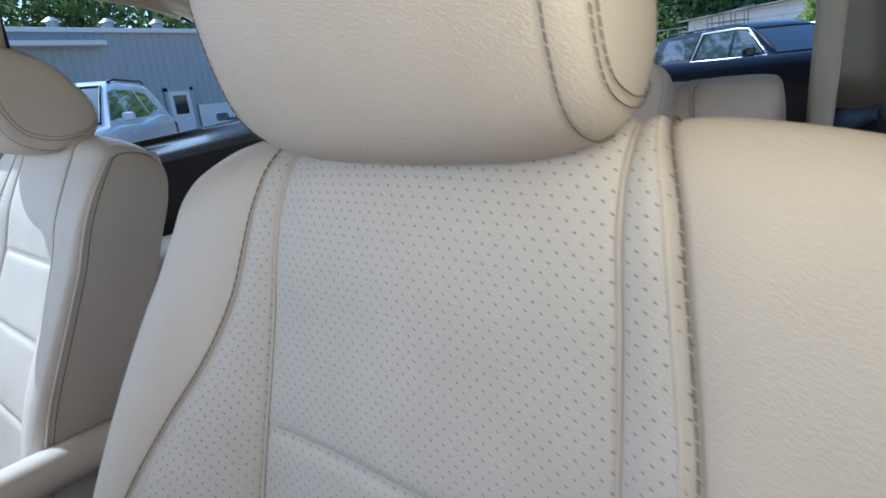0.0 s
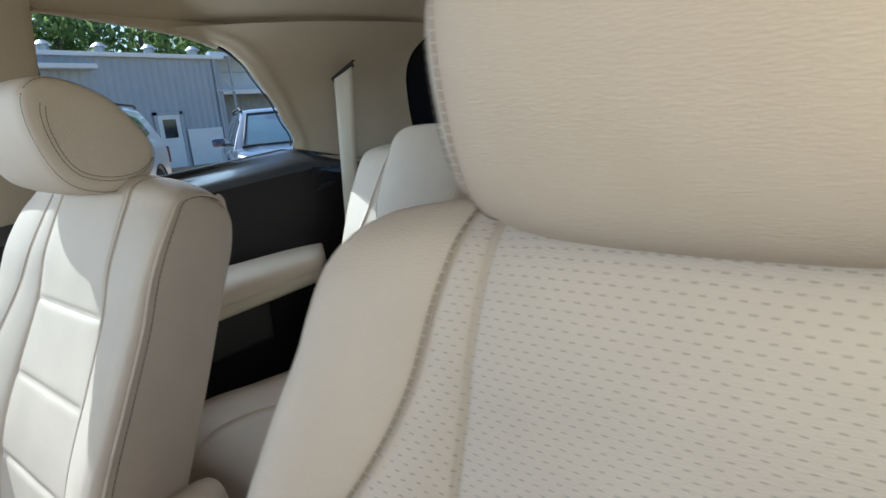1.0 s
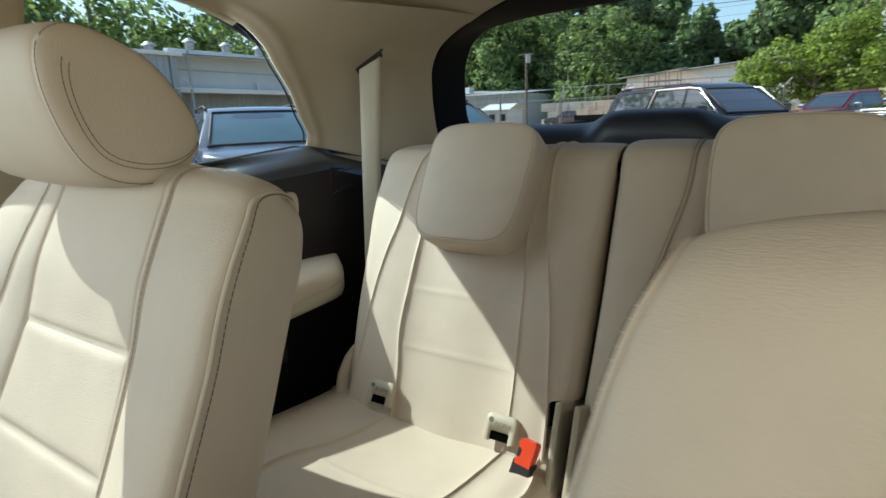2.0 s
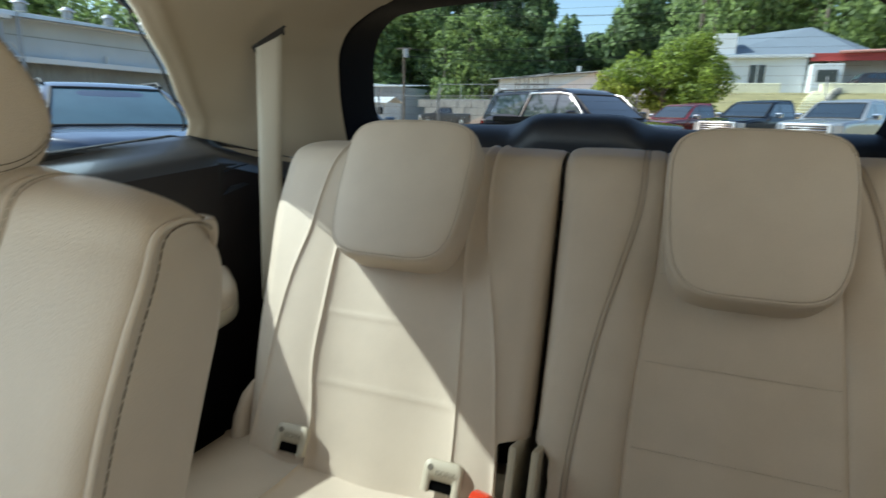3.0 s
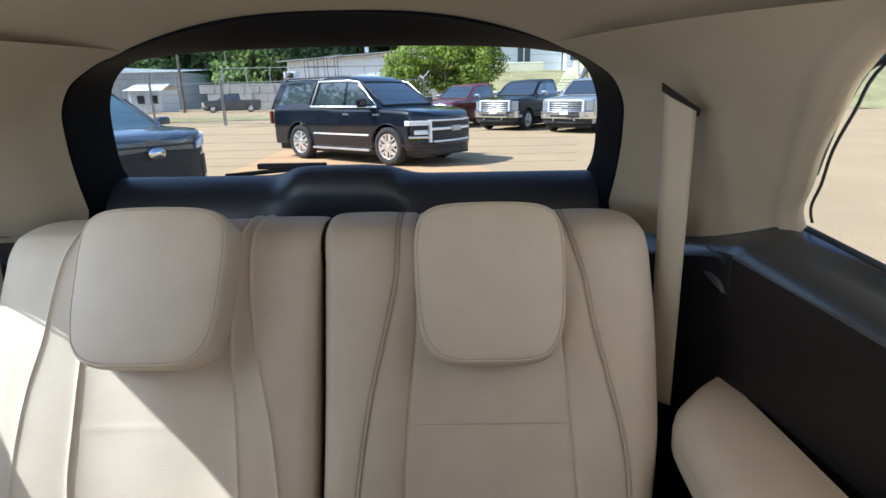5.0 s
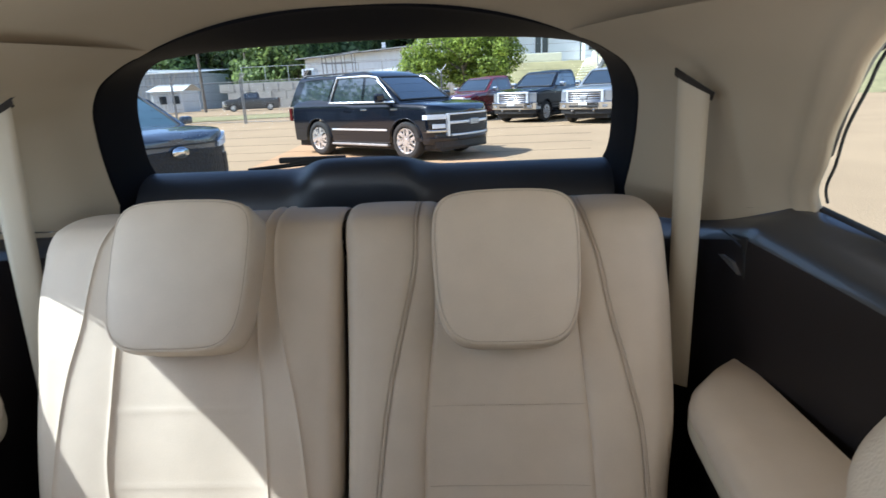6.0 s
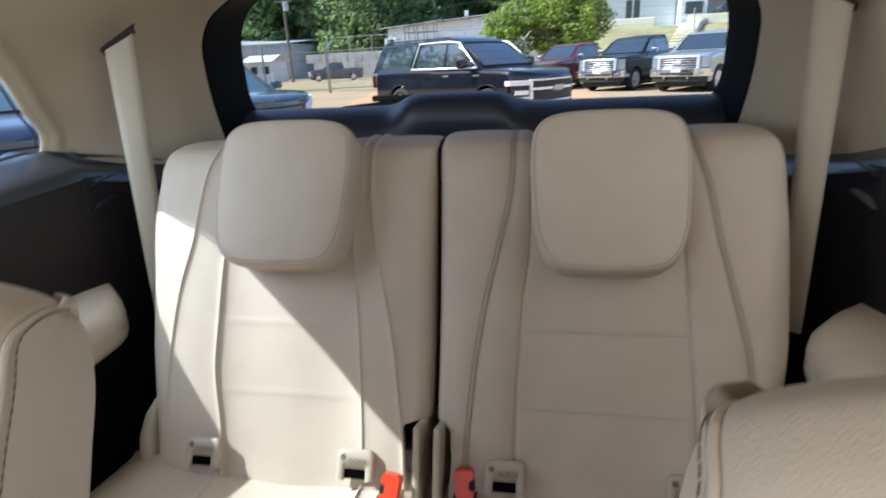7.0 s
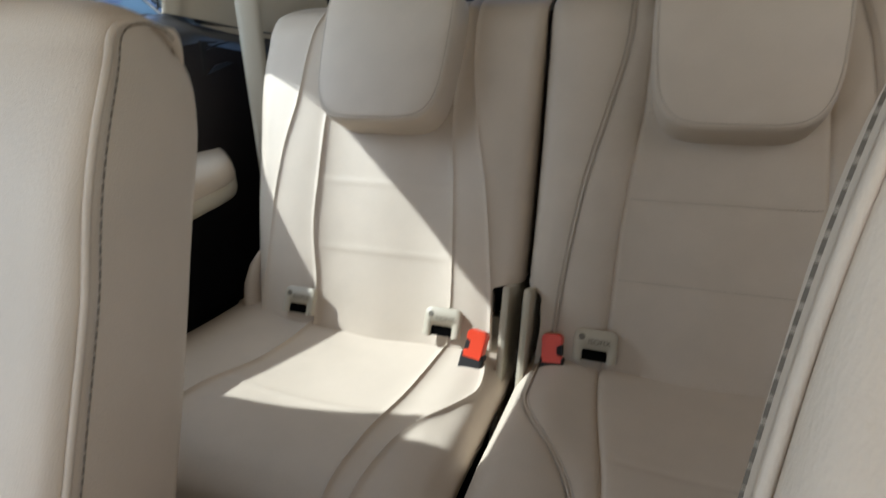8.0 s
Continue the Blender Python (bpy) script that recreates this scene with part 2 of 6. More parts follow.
def panel(form, name, qa, qb, s0, s1, nq, ns, mat, parent, origin, puff=0.005, edge=0.010, ends=(False, False), sides=(True, True), quilts=(), quilt=1.0, label=""):
    """One sewn panel of a form between two seam lines; it swells away from its seams and dips at its quilting lines."""
    s = np.linspace(s0, s1, ns)[:, None]
    for line in quilts:
        s[np.argmin(abs(s - line))] = line
    t = np.linspace(0, 1, nq)
    t = (t + 0.5 - 0.5 * np.cos(np.pi * t))[None] / 2
    a, b = qa(s) + 0 * s, qb(s) + 0 * s
    q = a * (1 - t) + b * t
    p, n = form.at(q, s + 0 * q)
    near = np.full(q.shape, 9.0)
    for flag, gap in ((sides[0], q - a), (sides[1], b - q), (ends[0], s - s0 + 0 * q), (ends[1], s1 - s + 0 * q)):
        if flag:
            near = np.minimum(near, gap)
    off = puff * (1 - np.exp(-near / edge)) - 0.6 * puff * np.exp(-((near / 0.002) ** 2))
    fade = 1 - np.exp(-near / 0.012)
    for line in quilts:
        off = off - fade * quilt * 0.0045 * np.exp(-(((s - line) / 0.006) ** 2)) - fade * quilt * 0.003 * np.exp(-(((s - line) / 0.0018) ** 2))
    p = p + n * off[..., None]
    return sheet(name, p, mat, parent, label, uv=np.stack([q, s + 0 * q], -1), origin=origin)


def seam(form, name, q, s0, s1, mat, parent, origin, off=0.002, n=160, **how):
    """A row of threads along a seam line of a form."""
    s = np.linspace(s0, s1, n)
    p, nn = form.at(q(s) + 0 * s, s)
    return stitches(name, p + nn * off - np.array(origin), nn, mat, parent, **how)


def piping(form, name, q, s0, s1, radius, mat, parent, origin, off=0.0, n=90):
    s = np.linspace(s0, s1, n)
    p, nn = form.at(q(s) + 0 * s, s)
    return tube(name, (p + nn * off - np.array(origin)).tolist(), radius, mat, parent, sides=6)


def const(v):
    return lambda s: v + 0 * s


def pillow(name, outline, rings, origin, axes, mat, parent, label="", n=112, bow=0.0):
    """A closed cushion: outline(angle) scaled ring by ring; axes are its right, up and front."""
    a = np.linspace(0, 2 * np.pi, n, endpoint=False)
    ox, oy = outline(a)
    right, up, front = (np.array(v, float) for v in axes)
    rows = []
    for k, d in rings:
        dd = d - bow * (k * ox / np.max(abs(ox))) ** 2
        rows.append(np.outer(k * ox, right) + np.outer(k * oy, up) + np.outer(dd, front) if np.ndim(dd) else None)
    p = np.array(rows) + np.array(origin)
    return sheet(name, p, mat, parent, label, closed_u=True)


def headrest_outline(width_top, width_low, height):
    """Full at the top with a gently arched edge, drawn in towards a rounder foot."""
    def outline(a):
        c, s = np.cos(a), np.sin(a)
        power = np.where(s > 0, 6.0, 4.8)
        x = np.sign(c) * abs(c) ** (2 / power)
        y = np.sign(s) * abs(s) ** (2 / power)
        f = np.clip((y + 1) / 1.5, 0, 1)
        w = width_low + (width_top - width_low) * f * (2 - f)
        return x * w / 2, y * height / 2 - np.where(y > 0, 0.006, 0.0) * (x * y) ** 2

    return outline


# ---- the third row ----
def z_to_s(z):
    return (z - 0.765) / 0.472 * 0.55


def third_row_seat(sign, inner, outer, insert_in, insert_out, pipes_in, pipes_out, taper, head, cushion, label):
    """One half of the third row; sign: which side of the car. The four sewn lines and the taper of the outer edge go by height."""
    o = (sign * (inner + outer) / 2, -0.40, 0.45)
    seat = thing("third_row_seat", o, label, "car seat", "third row of seats")
    mid, top_in, top_out = (insert_in[-1][1] + insert_out[-1][1]) / 2, insert_in[-1][1], insert_out[-1][1]
    # section from the middle of the car outwards
    sec = [(inner - 0.13, inner + 0.014, -0.14), (inner - 0.06, inner + 0.008, -0.07), (inner - 0.012, inner + 0.004, -0.022),
           (inner + 0.012, inner + 0.016, 0.003), (inner + 0.04, inner + 0.042, 0.018), (inner + 0.09, inner + 0.09, 0.024),
           (top_in - 0.03, top_in - 0.03, 0.016), (top_in, top_in, 0.004), (mid, mid, 0.0), (top_out, top_out, 0.004),
           (top_out + 0.035, top_out + 0.035, 0.018), (outer - 0.06, outer - 0.06, 0.026), (outer - 0.025, outer - 0.028, 0.016),
           (outer, outer - 0.006, -0.008), (outer + 0.025, outer, -0.035), (outer + 0.12, outer - 0.004, -0.13)]
    sec = [(q, sign * (x - mid), d * (0.5 if d > 0 else 1.0)) for q, x, d in sec]
    prof = [(-0.05, -0.347, 0.722), (0.0, -0.322, 0.765), (0.15, -0.247, 0.894), (0.30, -0.170, 1.023), (0.45, -0.093, 1.151), (0.55, -0.040, 1.236),
            (0.585, -0.020, 1.268), (0.61, 0.002, 1.289), (0.64, 0.030, 1.299), (0.72, 0.110, 1.302), (0.76, 0.145, 1.290), (0.80, 0.160, 1.25), (1.0, 0.09, 1.05)]
    narrow = spline([(z_to_s(z), k) for z, k in taper] + [(0.60, 0.997), (0.64, 0.985), (0.68, 0.97), (0.74, 0.95), (1.0, 0.93)])
    drift = lambda s: sign * (inner - mid) * (1 - narrow(s))
    flat = spline([(0, 1.0), (0.48, 1.0), (0.56, 0.8), (0.60, 0.5), (0.64, 0.25), (0.72, 0.2), (1.0, 0.2)])
    # the joint between the two halves leans over towards the foot
    sway = spline([(z_to_s(z), v) for z, v in ((0.765, 0.016), (0.86, 0.015), (0.95, 0.013), (1.03, 0.010), (1.14, 0.005), (1.30, -0.002))])
    pull = lambda q, s: sway(s) * np.clip(1 - (q - inner) / 0.05, 0, 1)
    form = Form(sec, prof, sign * mid, narrow, flat, side=1.0, drift=drift, pull=pull)

    def sewn(rows):
        x = spline([(z_to_s(z), v) for z, v in rows] + [(0.70, rows[-1][1]), (0.86, rows[-1][1])])
        return lambda s: mid + (x(s) - mid - (inner - mid) * (1 - narrow(s))) / narrow(s)

    a_in, a_out, pipe_in, pipe_out = sewn(insert_in), sewn(insert_out), sewn(pipes_in), sewn(pipes_out)
    pan = lambda name, qa, qb, nq, **kw: panel(form, name, qa, qb, -0.05, 0.86, nq, 180, LEATHER, seat, o, puff=0.0034, **kw)
    notch = spline([(0, inner + 0.050), (z_to_s(0.83), inner + 0.048), (z_to_s(0.855), inner + 0.035), (z_to_s(0.872), inner - 0.03), (z_to_s(0.89), inner - 0.10), (z_to_s(0.92), inner - 0.12), (0.86, inner - 0.12)])
    low_notch = lambda s: np.minimum(notch(s), pipe_in(s) - 0.003)
    pan("inner_bolster", low_notch, pipe_in, 44, sides=(False, True))
    pan("inner_strip", pipe_in, a_in, 16, edge=0.008)
    pan("insert", a_in, a_out, 44, quilts=(z_to_s(0.998), z_to_s(0.886)), quilt=0.15)
    pan("outer_strip", a_out, pipe_out, 16, edge=0.008)
    pan("outer_bolster", pipe_out, const(outer + 0.11), 44, sides=(True, False))
    for line, s0 in ((pipe_in, 0.02), (pipe_out, 0.02)):
        piping(form, "piping", line, s0, 0.80, 0.0018, LEATHER, seat, o, off=0.0015)
        for side in (-1, 1):
            seam(form, "stitching", lambda s, line=line, side=side: line(s) + side * 0.005, s0, 0.80, STITCH, seat, o, off=0.0028, length=0.0034, gap=0.0022, width=0.0005)
    for zz, k in ((0.994, 0.5), (0.882, 0.5), (1.118, 0.5)):
        t = np.linspace(0.02, 0.98, 60)
        ss = np.full(60, z_to_s(zz) + 0.004)
        p, nn = form.at(a_in(ss) * (1 - t) + a_out(ss) * t, ss)
        stitches("stitching", p + nn * 0.0045 - np.array(o), nn, STITCH, seat, width=0.0004, length=0.003)
    # headrest, seated proud of the backrest
    lean = math.atan(0.6)
    up, front = (0, math.sin(lean), math.cos(lean)), (0, -math.cos(lean), math.sin(lean))
    head_x, wide_top, wide_low = head
    zc = 1.2005
    c = np.array([sign * head_x, -0.02 + 0.6 * (zc - 1.27), zc]) - np.array(o)
    shape = headrest_outline(wide_top, wide_low, 0.286)
    rest = pillow("headrest", shape, [(0.001, 0.080), (0.3, 0.080), (0.55, 0.0795), (0.75, 0.0785), (0.87, 0.0768), (0.925, 0.0752), (0.953, 0.0735), (0.960, 0.0695), (0.967, 0.0725), (0.979, 0.0695), (0.991, 0.0620), (1.0, 0.048), (0.992, 0.01), (0.99, -0.02), (0.97, -0.035), (0.7, -0.04), (0.001, -0.04)],
                  c, ((1, 0, 0), up, front), LEATHER, seat, "padded cream leather headrest", bow=0.005, n=160)
    a = np.linspace(0, 2 * np.pi, 160)
    hx, hy = shape(a)
    ring = np.outer(0.955 * hx, (1, 0, 0)) + np.outer(0.955 * hy, up) + np.outer(0.0722 - 0.005 * (0.955 * hx / np.max(hx)) ** 2, front) + c
    tube("piping", ring[:-1].tolist(), 0.0022, LEATHER, rest, sides=6, closed=True)
    line = np.outer(0.938 * hx, (1, 0, 0)) + np.outer(0.938 * hy, up) + np.outer(0.0752 - 0.005 * (0.938 * hx / np.max(hx)) ** 2, front) + c
    stitches("stitching", line, np.tile(front, (len(line), 1)), STITCH, rest, length=0.0036, gap=0.0020, width=0.0005)
    # seat cushion
    ci, c_pipe, c_in, c_out = cushion[0], spline(cushion[1]), spline(cushion[2]), spline(cushion[3])
    ka, kb = cushion[2][0][1], cushion[3][0][1]
    csec = [(ci - 0.05, ci + 0.004, -0.06), (ci, ci + 0.002, -0.018), (ci + 0.02, ci + 0.018, 0.004), (ci + 0.05, ci + 0.05, 0.014),
            (ka - 0.005, ka - 0.005, 0.008), (mid, mid, 0.0), (kb, kb, 0.008), (outer - 0.06, outer - 0.06, 0.018),
            (outer - 0.01, outer - 0.015, 0.0), (outer + 0.05, outer, -0.06)]
    csec = [(q, sign * (x - mid), d) for q, x, d in csec]
    cprof = [(0.0, -0.285, 0.752), (0.06, -0.345, 0.756), (0.2, -0.485, 0.771), (0.33, -0.61, 0.785), (0.40, -0.68, 0.778), (0.44, -0.715, 0.755), (0.47, -0.73, 0.72), (0.56, -0.735, 0.62)]
    cush = Form(csec, cprof, sign * mid, side=-1.0)
    cp = lambda name, qa, qb, nq, **kw: panel(cush, name, qa, qb, 0.0, 0.54, nq, 110, LEATHER, seat, o, **kw)
    cp("cushion_side", const(ci - 0.05), c_pipe, 24, sides=(False, True))
    cp("cushion_inner_strip", c_pipe, c_in, 18)
    cp("cushion_insert", c_in, c_out, 40, quilts=(0.256,), quilt=0.25)
    cp("cushion_outer_strip", c_out, const(outer + 0.05), 24, sides=(True, False))
    piping(cush, "piping", c_pipe, 0.0, 0.5, 0.0020, LEATHER, seat, o, off=0.001)
    for side in (-1, 1):
        seam(cush, "stitching", lambda s, side=side: c_pipe(s) + side * 0.005, 0.0, 0.5, STITCH, seat, o, off=0.003, width=0.0005, length=0.0034, gap=0.0022)
    box_part("seat_base", sign * (inner + 0.05) - o[0], sign * (outer - 0.03) - o[0], -0.70 - o[1], -0.25 - o[1], 0.50 - o[2], 0.735 - o[2], BLACK, seat)
    box_part("back_shell", sign * (inner + 0.03) - o[0], sign * (outer - 0.03) - o[0], 0.10 - o[1], 0.13 - o[1], 0.85 - o[2], 1.26 - o[2], BLACK, seat)
    return seat


third_row_seat(1, 0.010, 0.613,
               insert_in=[(0.765, 0.160), (0.84, 0.161), (0.935, 0.163), (1.035, 0.170), (1.118, 0.180), (1.20, 0.182), (1.30, 0.182)],
               insert_out=[(0.765, 0.444), (0.85, 0.446), (0.92, 0.446), (1.0, 0.444), (1.10, 0.440), (1.20, 0.436), (1.30, 0.434)],
               pipes_in=[(0.765, 0.080), (0.85, 0.083), (0.935, 0.091), (1.03, 0.105), (1.126, 0.127), (1.22, 0.146), (1.30, 0.148)],
               pipes_out=[(0.765, 0.530), (0.864, 0.530), (0.97, 0.527), (1.05, 0.512), (1.14, 0.494), (1.22, 0.484), (1.30, 0.464)],
               taper=[(0.765, 0.90), (0.864, 0.925), (0.98, 0.97), (1.06, 0.985), (1.19, 1.0)], head=(0.313, 0.266, 0.226),
               cushion=(0.038, [(0.0, 0.068), (0.095, 0.065), (0.175, 0.070), (0.225, 0.092), (0.275, 0.123), (0.32, 0.147), (0.42, 0.165), (0.56, 0.168)], [(0.0, 0.154), (0.06, 0.156), (0.15, 0.164), (0.30, 0.183), (0.56, 0.195)], [(0.0, 0.444), (0.2, 0.446), (0.30, 0.462), (0.56, 0.48)]),
               label="upright cream leather third-row seat with padded headrest, in shade")
third_row_seat(-1, -0.006, 0.595,
               insert_in=[(0.765, 0.096), (0.83, 0.101), (0.89, 0.108), (1.0, 0.125), (1.118, 0.146), (1.20, 0.150), (1.30, 0.150)],
               insert_out=[(0.765, 0.365), (0.82, 0.372), (0.92, 0.398), (1.0, 0.405), (1.10, 0.411), (1.20, 0.411), (1.30, 0.411)],
               pipes_in=[(0.765, 0.025), (0.85, 0.033), (0.915, 0.044), (1.0, 0.064), (1.10, 0.095), (1.20, 0.118), (1.30, 0.126)],
               pipes_out=[(0.765, 0.484), (0.90, 0.487), (0.975, 0.490), (1.06, 0.486), (1.12, 0.477), (1.21, 0.474), (1.25, 0.470), (1.30, 0.457)],
               taper=[(0.765, 0.85), (0.856, 0.89), (0.95, 0.93), (1.06, 0.965), (1.17, 1.0)], head=(0.276, 0.268, 0.240),
               cushion=(-0.020, [(0.0, 0.032), (0.06, 0.026), (0.12, 0.012), (0.16, 0.009), (0.23, 0.030), (0.31, 0.068), (0.38, 0.082), (0.56, 0.088)], [(0.0, 0.097), (0.07, 0.099), (0.21, 0.104), (0.31, 0.114), (0.56, 0.124)], [(0.0, 0.372), (0.19, 0.374), (0.29, 0.400), (0.56, 0.42)]),
               label="upright cream leather third-row seat with padded headrest, partly sunlit")


# ---- the second row ----
def second_row_seat(xc, ya, label, arm_side, front, spread, insert, strips, proud, gap, head, tail, thick=0.0):
    """A single seat; ya: where its shoulder seam tops out. front: its middle profile (y from ya, z) from the cushion over the top to the back.
    spread, insert, strips, gap, proud: by height, the scale of its width, the half widths at the insert, at the left and right seams, and how far the bolsters stand out."""
    o = (xc, ya - 0.2, 0.45)
    org = np.array(o)
    seat = thing("second_row_seat", o, label, "car seat", "second row of seats")
    half = [(0.0, 0.0, -0.004), (0.08, 0.08, -0.004), (0.128, 0.128, 0.0), (0.165, 0.165, 0.012), (0.200, 0.200, 0.022), (0.232, 0.232, 0.030), (0.252, 0.253, 0.030), (0.264, 0.265, 0.024), (0.270, 0.270, 0.014)]
    sec = [(-q, -x, d) for q, x, d in half[:0:-1]] + half
    run = np.r_[0, np.cumsum([math.dist(a, b) for a, b in zip(front, front[1:])])]
    prof = [(s, ya + y, z) for s, (y, z) in zip(run, front)]
    peak = max(range(len(front)), key=lambda k: front[k][1])
    apex, back, end = float(run[peak]), float(run[peak + 4]), float(run[-1])
    at_z = spline([(z, s) for s, (y, z) in list(zip(run, front))[:peak + 1]])
    by_height = lambda rows, tail: spline([(float(at_z(z)), k) for z, k in rows] + [(back, tail), (end, tail)])
    narrow = spline([(float(at_z(z)), k) for z, k in spread] + [(float(run[peak + 1]), spread[-1][1] * 0.96), (float(run[peak + 2]), spread[-1][1] * 0.90), (back, tail), (end, tail)])
    flat = by_height(proud, proud[-1][1])
    crown = spline([(0, 0), (apex - 0.16, 0), (apex - 0.07, 0.006), (apex, 0.032), (back, 0.032), (end - 0.2, 0.0), (end, 0.0)])
    form = Form(sec, prof, xc, narrow, flat, crown=crown)

    def line(rows):
        wide = by_height(rows, rows[-1][1])
        return lambda s: wide(s) / narrow(s)

    inset, strip, edge_strip = line(insert), line(strips), line(gap)
    inset_minus, minus = (lambda s: -inset(s)), (lambda s: -strip(s))
    pan = lambda name, qa, qb, nq, mat=LEATHER, **kw: panel(form, name, qa, qb, 0.0, end, nq, 300, mat, seat, o, **kw)
    lines = tuple(float(at_z(z)) for z in (head["quilt"], head["quilt"] - 0.115, head["quilt"] - 0.24))
    soft = PERFORATED if head["dark"] else LEATHER
    pan("insert", inset_minus, inset, 64, soft, quilts=lines, quilt=0.8, edge=0.014)
    pan("left_strip", minus, inset_minus, 22, soft, edge=0.008)
    pan("right_strip", inset, edge_strip, 22, soft, edge=0.008)
    pan("left_bolster", const(-0.270), minus, 44, edge=0.012)
    pan("right_bolster", edge_strip, const(0.270), 44, edge=0.012)
    # side panels from the edge seam to the back edge, drawn in towards the back
    rear = spline([(0.66, -0.19), (0.80, -0.10), (0.917, -0.045), (1.05, 0.012), (1.16, 0.056), (1.22, 0.080), (1.25, 0.086), (1.268, 0.084), (1.283, 0.079), (1.30, 0.064)])
    rear_y = lambda z: ya + thick + rear(z)
    stop, sewn = float(run[peak + 3]), float(run[peak + 2])
    for side in (-1, 1):
        s = np.linspace(0.0, stop, 140)
        edge_p, _ = form.at(np.full(140, side * 0.270), s)
        zb = np.minimum(np.maximum.accumulate(edge_p[:, 2] - 0.006), edge_p[:, 2] - 0.003)
        draw_in = head["draw"] * np.clip((rear_y(zb) - edge_p[:, 1]) / 0.10, 0, 1)
        rear_p = np.stack([edge_p[:, 0] - side * draw_in, np.maximum(rear_y(zb), edge_p[:, 1] + 0.0005), zb], -1)
        grid = []
        for k in np.linspace(0, 1, 14):
            puff = 0.006 * math.sin(math.pi * k) ** 0.6
            row = edge_p * (1 - k) + rear_p * k
            row[:, 0] += side * puff
            grid.append(row)
        wrap = rear_p.copy()
        wrap[:, 0] -= side * 0.012
        wrap[:, 1] += 0.004
        grid.append(wrap)
        sheet("left_side" if side < 0 else "right_side", np.array(grid).transpose(1, 0, 2), LEATHER, seat, origin=o)
        lift = np.array((side * 0.0045, 0.0, 0.0))
        inward = edge_p * 0.955 + rear_p * 0.045 + lift
        inward = inward[s < sewn]
        stitches("stitching", inward - org, np.tile((side * 1.0, -0.2, 0.1), (len(inward), 1)), DARK_STITCH, seat, length=0.0062, gap=0.0012, width=0.0007)
        piping(form, "piping", lambda s: side * 0.269, 0.0, sewn, 0.0026, LEATHER, seat, o, off=0.001, n=140)
        edge = strip if side < 0 else edge_strip
        piping(form, "piping", lambda s: side * (edge(s) - 0.006), 0.0, back, 0.0024, LEATHER, seat, o, off=0.0012, n=140)
        seam(form, "stitching", lambda s: side * (edge(s) + 0.0010), 0.0, back, DARK_STITCH if head["dark"] else STITCH, seat, o, off=0.0026, n=300, length=0.0062, gap=0.0012, width=0.0006)
        piping(form, "insert_seam", lambda s: side * inset(s), 0.0, apex + 0.02, 0.0016, LEATHER, seat, o, off=-0.001, n=120)
    # headrest: a wedge, thick in front, falling away to the back, with sewn end caps
    shape = [(-0.112, 1.452), (-0.116, 1.41), (-0.102, 1.355), (-0.078, 1.320), (-0.035, 1.304), (0.010, 1.309), (0.038, 1.330), (0.046, 1.362), (0.032, 1.396), (-0.003, 1.438), (-0.045, 1.462), (-0.085, 1.470)]
    m = len(shape)
    wrapped = shape[-3:] + shape + shape[:3]
    ty, tz = spline([(k, p[0]) for k, p in enumerate(wrapped)]), spline([(k, p[1]) for k, p in enumerate(wrapped)])
    t = np.linspace(3, 3 + m, 110, endpoint=False)
    py, pz = ty(t), tz(t)
    cy, cz = -0.035, 1.386
    stations = head["stations"]
    py = -0.116 + (py + 0.116) * head["deep"] + head["back"]
    hx, hz = head["x"], head["z"]
    rows = [(-x, k) for x, k in stations[:0:-1]] + stations
    grid = [np.stack([np.full(110, xc + hx + x), ya + cy + (py - cy) * k, cz + hz + (pz - cz) * k], -1) for x, k in rows]
    rest = sheet("headrest", grid, LEATHER, seat, "thick padded cream leather headrest", closed_u=True, origin=o)
    reach, share = [x for x, k in stations], [k for x, k in stations]
    for side in (-1, 1):
        sweep = np.clip((np.arange(110) - 34) / 26, 0, 1) ** 1.6
        for k, sel in ((float(np.interp(head["seam"], reach, share)), slice(0, 110)), (head["cap"], slice(0, 61)), (head["cap"] - 0.07, slice(0, 61))):
            k = np.full(110, k) if sel.stop == 110 else k + (0.95 - k) * 0.8 * sweep
            x = np.interp(-k, [-v for v in share], reach)
            k = k + 0.006
            line = np.stack([xc + hx + side * (x + 0.0012), ya + cy + (py - cy) * k, cz + hz + (pz - cz) * k], -1)[sel]
            nrm = np.stack([np.full(110, side * 0.7), (py - cy) / 0.1 * 0.7, (pz - cz) / 0.1 * 0.7], -1)[sel]
            stitches("stitching", line - org, nrm, DARK_STITCH, rest, length=0.0046, gap=0.0010, width=0.0004)
    for x in (-0.07, 0.07):
        tube("headrest_post", [(x, 0.2 + 0.015, 0.80), (x, 0.2 + 0.005, 0.87)], 0.007, CHROME, seat)
    # folded-down armrest on the side towards the middle of the car
    if arm_side:
        bm = bmesh.new()
        add_box(bm, arm_side * 0.30 - 0.028, arm_side * 0.30 + 0.028, -0.45, 0.145, 0.425, 0.478, 0.022)
        part("armrest", bm, LEATHER, seat, "narrow folded-down cream leather armrest", smooth=True)
    # cushion
    yb = ya - 0.31
    cprof = [(0.0, yb, 0.70), (0.08, yb - 0.08, 0.715), (0.25, yb - 0.25, 0.74), (0.4, yb - 0.40, 0.755), (0.47, yb - 0.47, 0.735), (0.52, yb - 0.50, 0.69), (0.6, yb - 0.505, 0.6)]
    ch = [(0.0, 0.0, 0.0), (0.13, 0.13, 0.002), (0.20, 0.20, 0.022), (0.245, 0.243, 0.020), (0.265, 0.26, 0.0), (0.33, 0.265, -0.07)]
    cush = Form([(-q, -x, d) for q, x, d in ch[:0:-1]] + ch, cprof, xc, side=-1.0)
